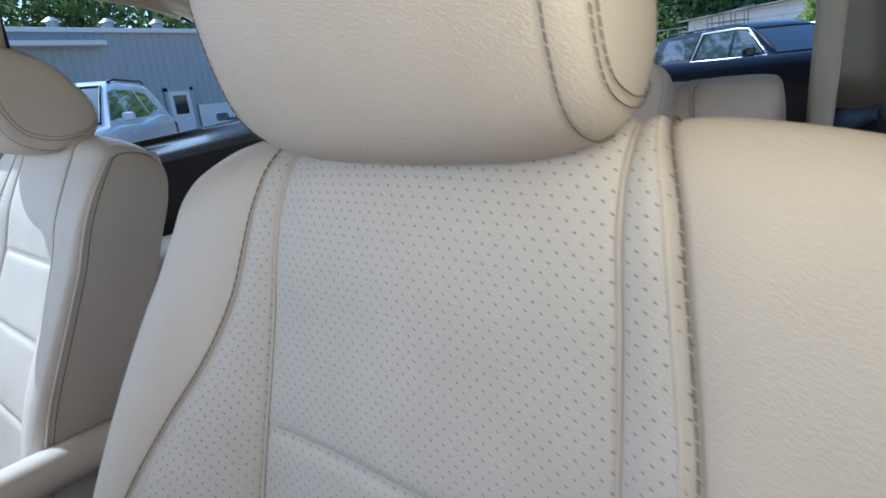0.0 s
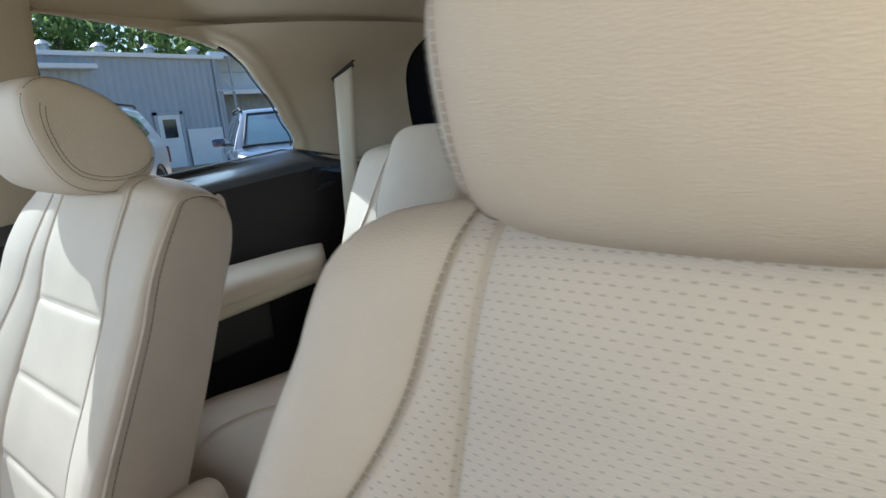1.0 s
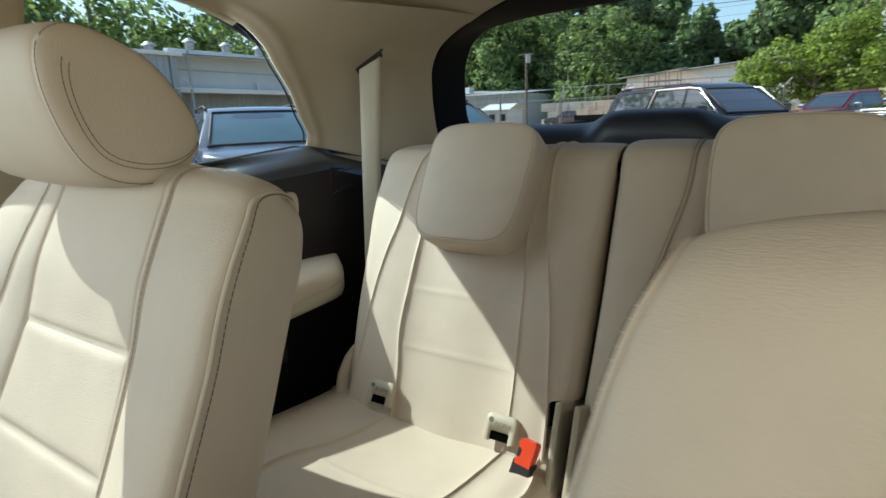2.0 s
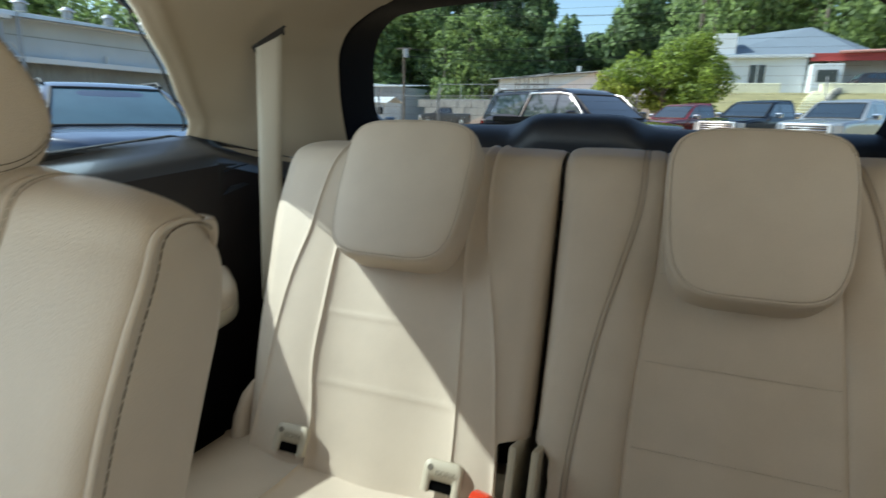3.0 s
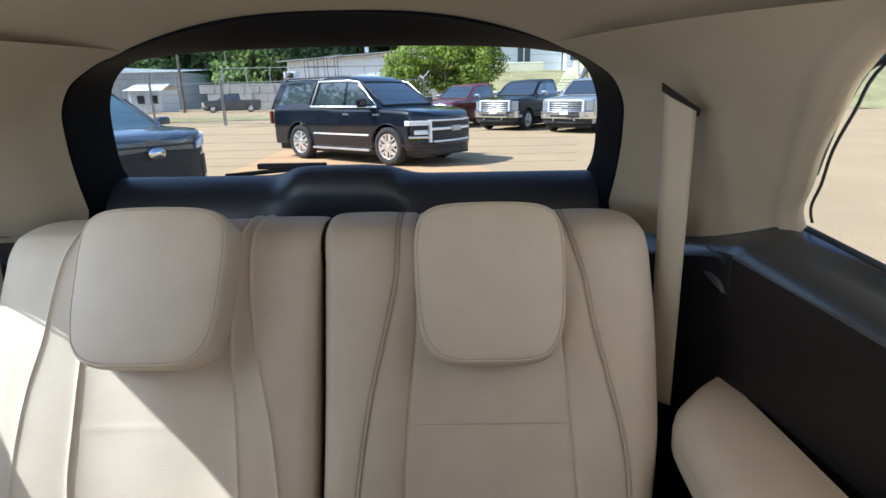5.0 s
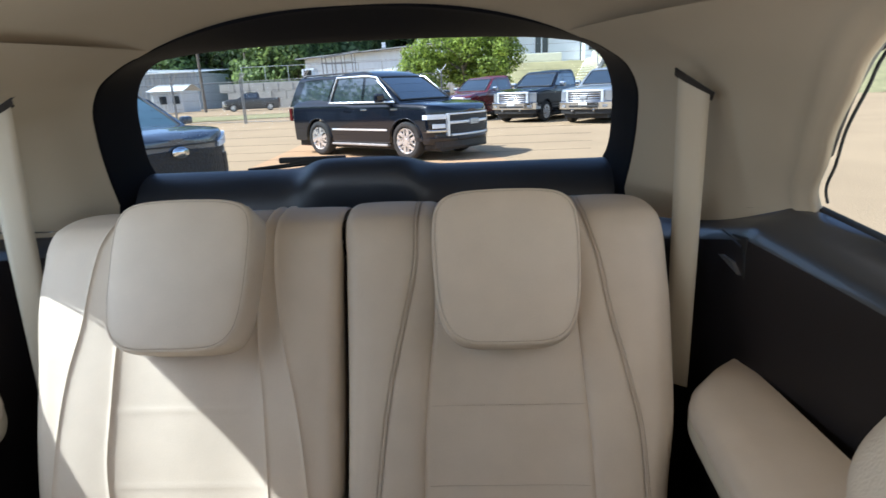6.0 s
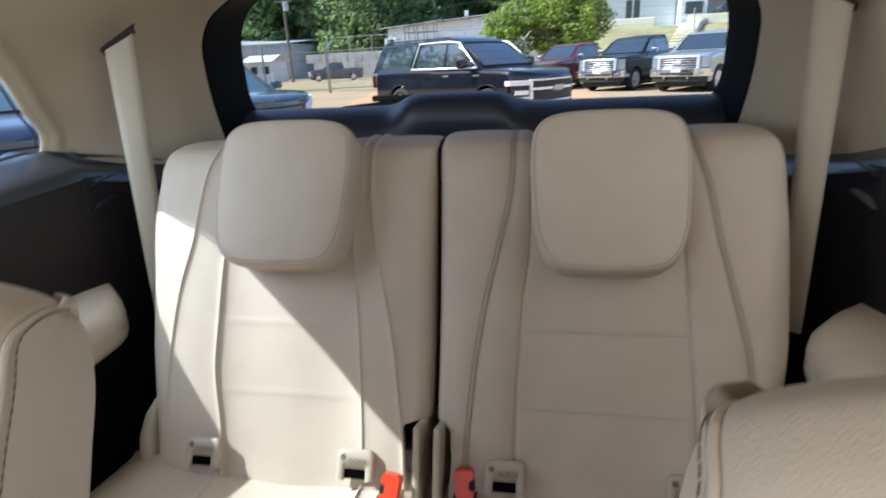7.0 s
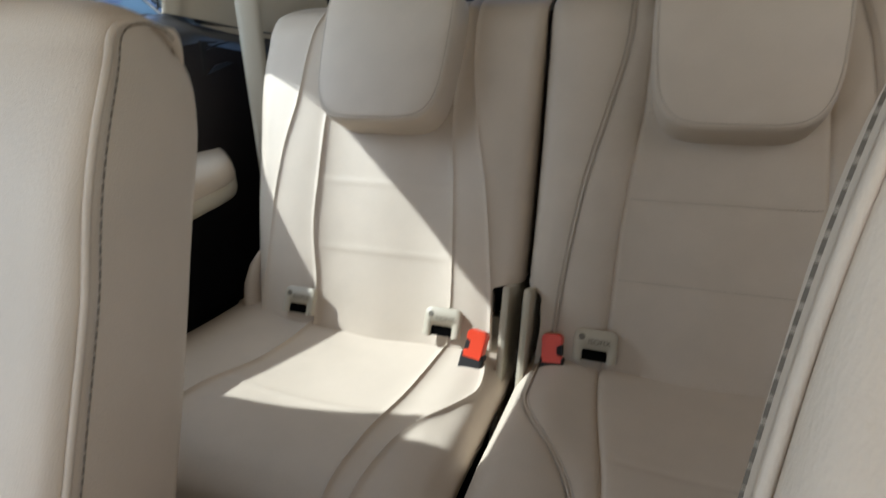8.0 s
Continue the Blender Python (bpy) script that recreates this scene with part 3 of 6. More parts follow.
    panel(cush, "cushion_insert", const(-0.14), const(0.14), 0, 0.58, 40, 90, soft, seat, o, quilts=(0.2,))
    panel(cush, "cushion_bolster", const(-0.33), const(-0.14), 0, 0.58, 30, 90, LEATHER, seat, o, sides=(False, True))
    panel(cush, "cushion_bolster", const(0.14), const(0.33), 0, 0.58, 30, 90, LEATHER, seat, o, sides=(True, False))
    box_part("seat_base", -0.22, 0.22, -0.45, 0.0, 0.0, 0.22, BLACK, seat)
    return seat


over_top = lambda thick: [(y + thick * min(1, max(0, (y + 0.01) / 0.06)) if z > 1.2 else y + thick, z) for y, z in [(-0.010, 1.309), (0.012, 1.315), (0.042, 1.312), (0.066, 1.300), (0.080, 1.282), (0.086, 1.258), (0.079, 1.22), (0.020, 1.06), (-0.060, 0.85), (-0.15, 0.70)]]
second_row_seat(0.540, -0.846, "cream leather second-row seat with perforated insert and dark stitching", 0,
                front=[(-0.188, 0.66), (-0.153, 0.80), (-0.118, 0.945), (-0.084, 1.09), (-0.071, 1.144), (-0.060, 1.19), (-0.051, 1.235), (-0.041, 1.27), (-0.026, 1.296)] + over_top(-0.028), tail=0.84, thick=-0.028,
                spread=[(0.66, 1.24), (0.95, 1.20), (1.09, 1.135), (1.17, 1.095), (1.234, 1.055), (1.27, 1.025), (1.296, 0.995), (1.314, 0.97)],
                insert=[(0.66, 0.160), (0.95, 0.156), (1.09, 0.148), (1.144, 0.144), (1.19, 0.141), (1.235, 0.138), (1.27, 0.134), (1.314, 0.129)],
                strips=[(0.66, 0.285), (0.90, 0.275), (1.01, 0.258), (1.087, 0.228), (1.145, 0.199), (1.177, 0.186), (1.21, 0.176), (1.25, 0.168), (1.28, 0.161), (1.314, 0.152)],
                gap=[(0.66, 0.245), (0.90, 0.225), (1.01, 0.205), (1.087, 0.195), (1.145, 0.186), (1.177, 0.182), (1.21, 0.176), (1.25, 0.168), (1.28, 0.161), (1.314, 0.145)],
                proud=[(0.66, 3.0), (0.95, 2.7), (1.09, 1.85), (1.17, 1.15), (1.234, 0.5), (1.27, 0.25), (1.314, 0.12)],
                head=dict(x=0.001, z=0.0, deep=0.80, back=0.018, seam=0.117, cap=0.66, quilt=1.094, dark=True, draw=0.032,
                          stations=[(0.0, 1.02), (0.05, 1.01), (0.08, 0.985), (0.100, 0.945), (0.110, 0.905), (0.1155, 0.878), (0.117, 0.862), (0.1185, 0.862), (0.124, 0.825), (0.129, 0.765), (0.133, 0.67), (0.1355, 0.54), (0.137, 0.33), (0.1375, 0.0004)]))
second_row_seat(-0.375, -0.788, "cream leather second-row seat with quilted insert, partly sunlit", 1,
                front=[(-0.250, 0.66), (-0.215, 0.80), (-0.176, 0.945), (-0.125, 1.06), (-0.090, 1.14), (-0.066, 1.21), (-0.046, 1.25), (-0.026, 1.285)] + over_top(-0.010), tail=0.72, thick=-0.010,
                spread=[(0.66, 1.03), (0.90, 1.02), (1.10, 1.01), (1.24, 1.0), (1.275, 0.985), (1.295, 0.965), (1.314, 0.93)],
                insert=[(0.66, 0.136), (1.04, 0.133), (1.135, 0.124), (1.25, 0.118), (1.314, 0.114)],
                strips=[(0.66, 0.240), (1.00, 0.225), (1.10, 0.195), (1.18, 0.172), (1.25, 0.160), (1.314, 0.150)],
                gap=[(0.66, 0.146), (1.04, 0.144), (1.135, 0.138), (1.25, 0.134), (1.314, 0.130)],
                proud=[(0.66, 1.0), (1.04, 0.8), (1.165, 0.6), (1.25, 0.35), (1.314, 0.15)],
                head=dict(x=-0.029, z=0.001, deep=1.0, back=0.0, seam=0.1213, cap=0.75, quilt=1.135, dark=False, draw=0.050,
                          stations=[(0.0, 1.045), (0.038, 1.04), (0.072, 1.025), (0.096, 1.005), (0.114, 0.985), (0.1157, 0.970), (0.118, 0.958), (0.120, 0.962), (0.1246, 0.935), (0.1283, 0.885), (0.1301, 0.80), (0.1315, 0.66), (0.132, 0.40), (0.132, 0.0004)]))


TRIM_BLACK = material("matt black plastic", (0.01, 0.01, 0.01), 0.7)


# ---- third row fittings ----
def seat_y(z):
    return -0.02 + 0.6 * (z - 1.27)


def lettering(words, size, place, tilt, mat, parent, name="lettering"):
    curve = bpy.data.curves.new(name, "FONT")
    curve.body, curve.size, curve.align_x, curve.extrude = words, size, "CENTER", 0.0002
    tmp = new(name + "_source", curve)
    bpy.context.view_layer.update()
    data = bpy.data.meshes.new_from_object(tmp)
    bpy.data.objects.remove(tmp)
    ob = link_part(name, data, mat, parent)
    ob.location = place
    ob.rotation_euler = (tilt, 0, 0)
    return ob


SLOT_SHADE = material("black slot shade", (0.003, 0.003, 0.003), 1.0, spec=0.0)
PALE_PRINT = material("moulded print", (0.15, 0.13, 0.10), 0.6)


def anchor_cover(x, z):
    """Plastic child-seat anchor cover with its dark slot."""
    y = seat_y(z) - 0.021
    tilt = math.atan(0.6)
    ob = thing("anchor_cover", (x, y, z), "cream plastic child seat anchor cover with embossed lettering", "anchor cover", "anchor covers")
    turn = Matrix.Rotation(-tilt, 4, "X")
    # an arch with rounded shoulders, open at the foot
    arc = lambda cx, cz, r, t0, t1: [(cx + r * math.cos(t), cz + r * math.sin(t)) for t in np.linspace(t0, t1, 6)]
    outer = [(0.033, -0.026)] + arc(0.021, 0.012, 0.012, 0, math.pi / 2) + arc(-0.021, 0.012, 0.012, math.pi / 2, math.pi) + [(-0.033, -0.026)]
    inner = [(0.019, -0.026)] + arc(0.015, -0.011, 0.004, 0, math.pi / 2) + arc(-0.015, -0.011, 0.004, math.pi / 2, math.pi) + [(-0.019, -0.026)]
    bm = bmesh.new()
    rings = []
    for pts in (outer, inner):
        for y, k in ((0.006, 1.0), (-0.0015, 1.0), (-0.004, 0.95 if pts is outer else 1.06)):
            rings.append([bm.verts.new(turn @ Vector((x * k, y, (z + 0.004) * k - 0.004))) for x, z in pts])
    for p, q in ((0, 1), (1, 2), (2, 5), (5, 4), (4, 3)):
        for i in range(len(outer) - 1):
            bm.faces.new((rings[p][i], rings[p][i + 1], rings[q][i + 1], rings[q][i]))
    part("cover", bm, BEIGE_PLASTIC, ob)
    # solid block in the opening; its black colour gives the shade inside the slot
    box_part("slot", -0.019, 0.019, 0.000, 0.008, -0.024, -0.007, SLOT_SHADE, ob, "dark anchor slot", bevel=0, turn=turn)
    lettering("ISOFIX", 0.0115, (0.006, -0.0052, 0.0045), math.pi / 2 - tilt, PALE_PRINT, ob)
    bm = bmesh.new()
    bmesh.ops.create_circle(bm, cap_ends=True, segments=16, radius=0.005, matrix=turn @ Matrix.Translation((-0.021, -0.0046, 0.011)) @ Matrix.Rotation(math.pi / 2, 4, "X"))
    part("symbol", bm, PALE_PRINT, ob)


for x in (-0.395, -0.107, 0.147, 0.430):
    anchor_cover(x, 0.803)


def buckle(x, y, z, lean):
    ob = thing("belt_buckle", (x, y, z), "black seat belt buckle with red release button", "belt buckle", "belt buckles")
    turn = Matrix.Rotation(radians(-28), 4, "X") @ Matrix.Rotation(lean, 4, "Y")
    box_part("housing", -0.019, 0.019, -0.012, 0.014, -0.064, -0.012, TRIM_BLACK, ob, bevel=0.004, turn=turn)
    bm = bmesh.new()
    cut = 1 if lean > 0 else -1
    outline = [(-0.016, -0.022), (0.016, -0.022), (0.016, -0.010), (0.006, -0.008), (0.006, 0.006), (0.016, 0.008), (0.016, 0.020), (0.012, 0.024), (-0.012, 0.024), (-0.016, 0.020)]
    faces = []
    for y in (-0.013, 0.010):
        faces.append([bm.verts.new(turn @ Vector((-cut * x, y, z))) for x, z in outline])
    bm.faces.new(faces[0]), bm.faces.new(faces[1][::-1])
    for i in range(len(outline)):
        j = (i + 1) % len(outline)
        bm.faces.new((faces[0][j], faces[0][i], faces[1][i], faces[1][j]))
    bmesh.ops.bevel(bm, geom=list(bm.edges), offset=0.0016, segments=2, affect="EDGES")
    part("release_button", bm, RED, ob, "red release button", smooth=False)
    box_part("button_slot", -cut * 0.011 - 0.005, -cut * 0.011 + 0.005, -0.009, 0.008, -0.009, 0.007, TRIM_BLACK, ob, bevel=0.001, turn=turn)
    tube("stalk", [(0, 0.01, -0.05), (0, 0.06, -0.12)], 0.008, TRIM_BLACK, ob)


buckle(-0.034, -0.362, 0.796, 0.15), buckle(0.083, -0.330, 0.790, -0.08)
hinge = thing("middle_bracket", (0.022, -0.3, 0.7), "beige plastic hinge covers between the two rear seats", "hinge cover")
for sg in (-1, 1):
    box_part("hinge_cover", sg * 0.017 - 0.006, sg * 0.017 + 0.006, -0.09, 0.10, -0.10, 0.165, BEIGE_PLASTIC, hinge, bevel=0.005, turn=Matrix.Rotation(radians(-22), 4, "X"))
    box_part("inner_cover", sg * 0.05 - 0.025, sg * 0.05 + 0.025, 0.0, 0.10, -0.10, 0.10, BEIGE_PLASTIC, hinge, bevel=0.012, turn=Matrix.Rotation(radians(-25), 4, "X"))
    box_part("recess", sg * 0.055 - 0.03, sg * 0.055 + 0.03, 0.11, 0.13, 0.0, 0.2, TRIM_BLACK, hinge, bevel=0, turn=Matrix.Rotation(radians(-28), 4, "X"))
open_flap = thing("belt_anchor_flap", (-0.530, -0.275, 0.785), "folded cream leather flap beside the rear seat", "flap")
tube("flap", [(0.010, 0.020, 0.075), (0.004, 0.004, 0.050), (0.0, -0.010, 0.015), (0.006, -0.03, -0.03)], [0.006, 0.013, 0.018, 0.020], LEATHER, open_flap)


def third_row_belt(sign):
    ob = thing("seat_belt", (sign * 0.67, 0.02, 1.0), "beige seat belt hanging from a slot in the pillar trim", "seat belt", "rear seat belts")
    a, b = np.array((0.646, 0.052, 1.536)), np.array((0.694, 0.020, 1.500))
    c, d = np.array((0.646, 0.004, 0.93)), np.array((0.682, -0.024, 0.93))
    ks = np.linspace(-0.02, 1, 40)
    rows = []
    for k in ks:
        bow = 0.004 * math.sin(math.pi * min(max(k, 0), 1))
        l, r = a * (1 - k) + c * k, b * (1 - k) + d * k
        rows.append([l + (0, 0.0, 0), l * 0.75 + r * 0.25 + (0, -bow, 0), l * 0.5 + r * 0.5 + (0, -bow * 1.3, 0), l * 0.25 + r * 0.75 + (0, -bow, 0), r])
    g = np.array(rows)
    back = g + (0.0006, 0.0014, 0)
    g = np.concatenate([g, back[:, ::-1]], 1) * (sign, 1, 1)
    sheet("webbing", g, WEBBING, ob, "beige woven webbing", closed_u=True, origin=(sign * 0.67, 0.02, 1.0))
    # slot with its mouth, the shade put into its dark colour, and padded lip
    o = np.array((sign * 0.67, 0.02, 1.0))
    e, f = a + (-0.006, 0.004, 0.006), b + (0.004, -0.004, 0.003)
    mouth = [[e + (0.010, 0.02, 0.012), f + (0.012, 0.02, 0.002)], [e + (0, -0.004, 0.010), f + (0, -0.004, 0.001)], [e + (-0.001, -0.004, -0.002), f + (0, -0.005, 0.000)], [e + (0.008, 0.010, -0.006), f + (0.004, 0.012, -0.012)]]
    sheet("belt_slot", np.array(mouth) * (sign, 1, 1), material("slot lining with shade in its colour", (0.02, 0.016, 0.013), 0.95), ob, "dark slanted belt slot", origin=o)
    tube("slot_edge", [tuple((e + (0.0, -0.002, 0.010)) * (sign, 1, 1) - o), tuple((f + (0, -0.003, 0.003)) * (sign, 1, 1) - o)], [0.0018, 0.0008], TRIM_BLACK, ob)


third_row_belt(1), third_row_belt(-1)


def rear_armrest(sign):
    ob = thing("arm_support", (sign * 0.68, -0.3, 0.95), "padded cream elbow rest on the black side trim", "armrest", "rear elbow rests")
    o = np.array((sign * 0.68, -0.3, 0.95))
    inner = spline([(-0.95, 0.560), (-0.6, 0.584), (-0.48, 0.590), (-0.28, 0.603), (-0.21, 0.611), (-0.18, 0.622), (-0.15, 0.643), (-0.12, 0.672), (-0.09, 0.708), (-0.068, 0.738)])
    topz = spline([(-0.95, 1.033), (-0.35, 1.031), (-0.16, 1.027), (-0.105, 1.024), (-0.068, 1.020)])
    ys = np.r_[np.linspace(-0.95, -0.22, 24), np.linspace(-0.21, -0.068, 22)]
    rows = []
    for y in ys:
        x0, x1, zt = inner(y), 0.756, topz(y) - 0.004
        rows.append([(x1, y, 0.95), (x0 + 0.004, y, 0.948), (x0, y, 0.958), (x0, y, 0.976), (x0 + 0.003, y, 0.980), (x0 - 0.001, y, 0.986), (x0 + 0.002, y, zt - 0.018), (x0 + 0.15 * (x1 - x0), y, zt - 0.003), (x0 + 0.35 * (x1 - x0), y, zt), (x0 + 0.7 * (x1 - x0), y, zt + 0.002), (x1, y, zt)])
    sheet("pad", np.array(rows)[:, 4:] * (sign, 1, 1), LEATHER, ob, "padded cream leather top", origin=o)
    sheet("lower_shell", np.array(rows)[:, :5] * (sign, 1, 1), BEIGE_PLASTIC, ob, origin=o)
    box_part("bracket", sign * 0.70 - 0.05 - o[0], sign * 0.70 + 0.06 - o[0], -0.6, -0.05, -0.12, 0.0, TRIM_BLACK, ob)


rear_armrest(1), rear_armrest(-1)


def trim_details(sign):
    """Latch, hook plate and slots on the black side trim."""
    x = 0.752
    ob = thing("trim_latch", (sign * x, -0.012, 1.192), "small bright metal latch in a black trim recess", "latch", "trim latches")
    box_part("recess", -0.004, 0.004, -0.055, 0.060, -0.022, 0.056, TRIM_BLACK, ob, bevel=0.004, turn=Matrix.Rotation(-0.1, 4, "X"))
    bm = bmesh.new()
    low = [bm.verts.new((-sign * 0.005, y, z)) for y, z in ((0.040, 0.004), (-0.046, -0.012), (-0.020, 0.006), (0.020, 0.010))]
    high = [bm.verts.new((-sign * 0.012, v.co.y * 0.94, v.co.z * 0.9 + 0.001)) for v in low]
    bm.faces.new(high), bm.faces.new(low[::-1])
    for i in range(4):
        bm.faces.new((low[i], low[(i + 1) % 4], high[(i + 1) % 4], high[i]))
    part("lever", bm, STEEL_SATIN if sign > 0 else BLACK_SATIN, ob, "bright metal lever" if sign > 0 else "", smooth=False)
    tube("lip", [(-sign * 0.005, 0.045, 0.052), (-sign * 0.007, 0.0, 0.048), (-sign * 0.005, -0.035, 0.040)], 0.0018, BLACK_SATIN, ob, sides=6)
    h = thing("hook_plate", (sign * x, 0.075, 1.065), "black hook plate with raised ribs on the side trim", "hook", "trim hooks")
    box_part("plate", -0.004, 0.004, -0.055, 0.055, -0.050, 0.045, TRIM_BLACK, h, bevel=0.004)
    for y0, z0, y1, z1 in ((0.048, 0.036, -0.036, 0.030), (0.050, -0.012, -0.046, -0.006), (0.050, -0.030, -0.040, -0.042)):
        tube("rib", [(-sign * 0.006, y0, z0), (-sign * 0.008, (y0 + y1) / 2, (z0 + z1) / 2), (-sign * 0.006, y1, z1)], 0.0022, BLACK_SATIN, h, sides=6)
    box_part("hook", -0.010, 0.010, -0.052, -0.038, -0.020, 0.002, BLACK_SATIN, h, bevel=0.004)


STEEL_SATIN = material("brushed latch metal", (0.55, 0.56, 0.58), 0.35, metal=0.9, stain=0.08)
trim_details(1), trim_details(-1)


# ---- car interior shell ----
def glass_x(z):
    return 0.84 - 0.33 * (z - 1.31)


def back_edge(sign, z):
    """Rear edge of the quarter window; the right one ends a little further forward."""
    return rear_edge(z) - (0.046 if sign > 0 else 0.0)


# rear edge of the quarter window: place along the car by height
rear_edge = spline([(1.30, -0.055), (1.34, -0.055), (1.39, -0.095), (1.45, -0.138), (1.51, -0.198), (1.56, -0.250), (1.60, -0.335), (1.625, -0.46)])
# tailgate opening: from the lower corner round to the middle, outer edge at the body
RING = [(0.618, 1.20), (0.626, 1.285), (0.640, 1.36), (0.648, 1.45), (0.644, 1.52), (0.620, 1.567), (0.566, 1.607), (0.48, 1.645), (0.36, 1.680), (0.20, 1.708), (0.0, 1.722)]
GLASS = [(0.590, 1.25), (0.604, 1.330), (0.618, 1.36), (0.628, 1.45), (0.622, 1.54), (0.600, 1.590), (0.560, 1.625), (0.48, 1.642), (0.36, 1.652), (0.20, 1.657), (0.0, 1.659)]


def dense(points, n=60):
    """Even steps along a smooth curve through places."""
    p = np.array(points, float)
    run = np.r_[0, np.cumsum(np.linalg.norm(np.diff(p, axis=0), axis=1))]
    t = np.linspace(0, run[-1], n)
    return np.stack([spline(list(zip(run, p[:, k])))(t) for k in range(p.shape[1])], -1)


ring = dense(RING)
pane = dense(GLASS)


def both(curve):
    """A half curve and its mirror image as one, from one lower corner over the top to the other."""
    return np.concatenate([curve, (curve * (-1, 1))[-2::-1]])


r_out, r_in = both(ring), both(pane)
steps = []
for k, (y, mix) in enumerate([(0.296, 0.0), (0.304, 0.02), (0.318, 0.10), (0.36, 0.42), (0.41, 0.78), (0.445, 0.98), (0.456, 1.0)]):
    c = r_out * (1 - mix) + r_in * mix
    if k == 0:
        c = c * (1.004, 1.0)
    steps.append(np.stack([c[:, 0], np.full(len(c), y), c[:, 1]], -1))
steps.insert(0, np.stack([r_out[:, 0] * 1.09, np.full(len(r_out), 0.303), 1.40 + (r_out[:, 1] - 1.40) * 1.10], -1))
tail = tagged(new("tailgate"), "closed tailgate with black trim frame and glass", "tailgate", kind="structure")
sheet("trim_frame", np.array(steps), BLACK_SOFT, tail, "black soft-touch tailgate trim frame")
# lower tailgate trim with the raised wiper motor cover
xs = np.linspace(-0.70, 0.70, 141)
hump = 1 / (1 + np.exp(-(xs + 0.165) / 0.018)) * 1 / (1 + np.exp((xs - 0.125) / 0.018))
rows = []
for y, z, h in [(0.47, 1.300, 0.0), (0.458, 1.336, 0.0), (0.452, 1.341, 0.3), (0.44, 1.342, 0.75), (0.42, 1.338, 0.97), (0.40, 1.330, 1.0), (0.38, 1.318, 1.0), (0.36, 1.300, 0.95), (0.345, 1.28, 0.6), (0.335, 1.24, 0.25), (0.33, 1.15, 0.1), (0.33, 0.75, 0)]:
    rows.append(np.stack([xs, y - 0.05 * hump * h, z + 0.038 * hump * h], -1))
sheet("lower_trim", rows, BLACK_SATIN, tail, "black tailgate trim with raised wiper motor cover")
sheet("tail_glass", [np.stack([r_in[:, 0] * k, np.full(len(r_in), 0.462 + 0.02 * (1 - k)), 1.48 + (r_in[:, 1] - 1.48) * k], -1) for k in (1.03, 0.7, 0.35, 0.01)], CAR_GLASS, tail, "lightly tinted tailgate glass")

# headliner: arches from side rail to side rail
ys = np.concatenate([np.linspace(-2.6, -0.5, 22), np.linspace(-0.45, 0.297, 36)])
rail_x = spline([(-2.6, 0.66), (-0.9, 0.735), (-0.5, 0.732), (-0.30, 0.722), (-0.1, 0.69), (0.1, 0.62), (0.22, 0.56), (0.297, 0.515)])
rail_z = spline([(-2.6, 1.60), (-0.9, 1.650), (-0.5, 1.640), (-0.3, 1.640), (0.0, 1.640), (0.2, 1.640), (0.297, 1.630)])
mid_z = spline([(-2.6, 1.66), (-1.8, 1.74), (-0.6, 1.755), (0.0, 1.742), (0.297, 1.722)])
us = np.linspace(-1, 1, 61)
rows = [np.stack([us * rail_x(y), np.full(61, y), rail_z(y) + (mid_z(y) - rail_z(y)) * (1 - abs(us) ** 2.6)], -1) for y in ys]
tagged(sheet("ceiling", rows, HEADLINER, flip=True), "beige woven fabric headliner", "ceiling", kind="structure")


def pillar_trim(sign):
    """Beige panel between quarter window and tailgate."""
    n, m = 40, 36
    t = np.linspace(0, 1, m)
    za = 1.305 + t * (1.622 - 1.305)
    edge_a = np.stack([glass_x(za) - 0.004, back_edge(sign, za), za], -1)
    tr = dense([(p[0], 0.294, p[1]) for p in RING[1:8]], m)
    grid = []
    for v in np.linspace(0, 1, n):
        row = edge_a * (1 - v) + tr * v
        bulge = math.sin(math.pi * v) ** 0.8
        row[:, 0] += 0.020 * bulge * (1 - t * 0.6)
        row[:, 0] -= 0.006 * math.exp(-((v - 0.075) / 0.03) ** 2)
        row[:, 2] += 0.012 * bulge * t
        grid.append(row * (sign, 1, 1))
    lip = edge_a.copy()
    lip[:, 0] += 0.020
    lip[:, 1] += 0.014
    grid.insert(0, lip * (sign, 1, 1))
    grid = [np.concatenate([row[:1] + (sign * 0.012, 0, -0.06), row]) for row in grid]
    ob = sheet("trim", grid, PILLAR)
    return tagged(ob, "beige fabric-covered rear pillar trim", "pillar trim", kind="structure")


pillar_trim(1), pillar_trim(-1)


def sill_rise(y):
    """The window ledge falls gently towards the front, and behind the window towards the back."""
    return 0.013 + 0.08 * np.clip(y, -0.9, -0.06) - 0.25 * np.clip(np.asarray(y) + 0.06, 0.0, 0.25)


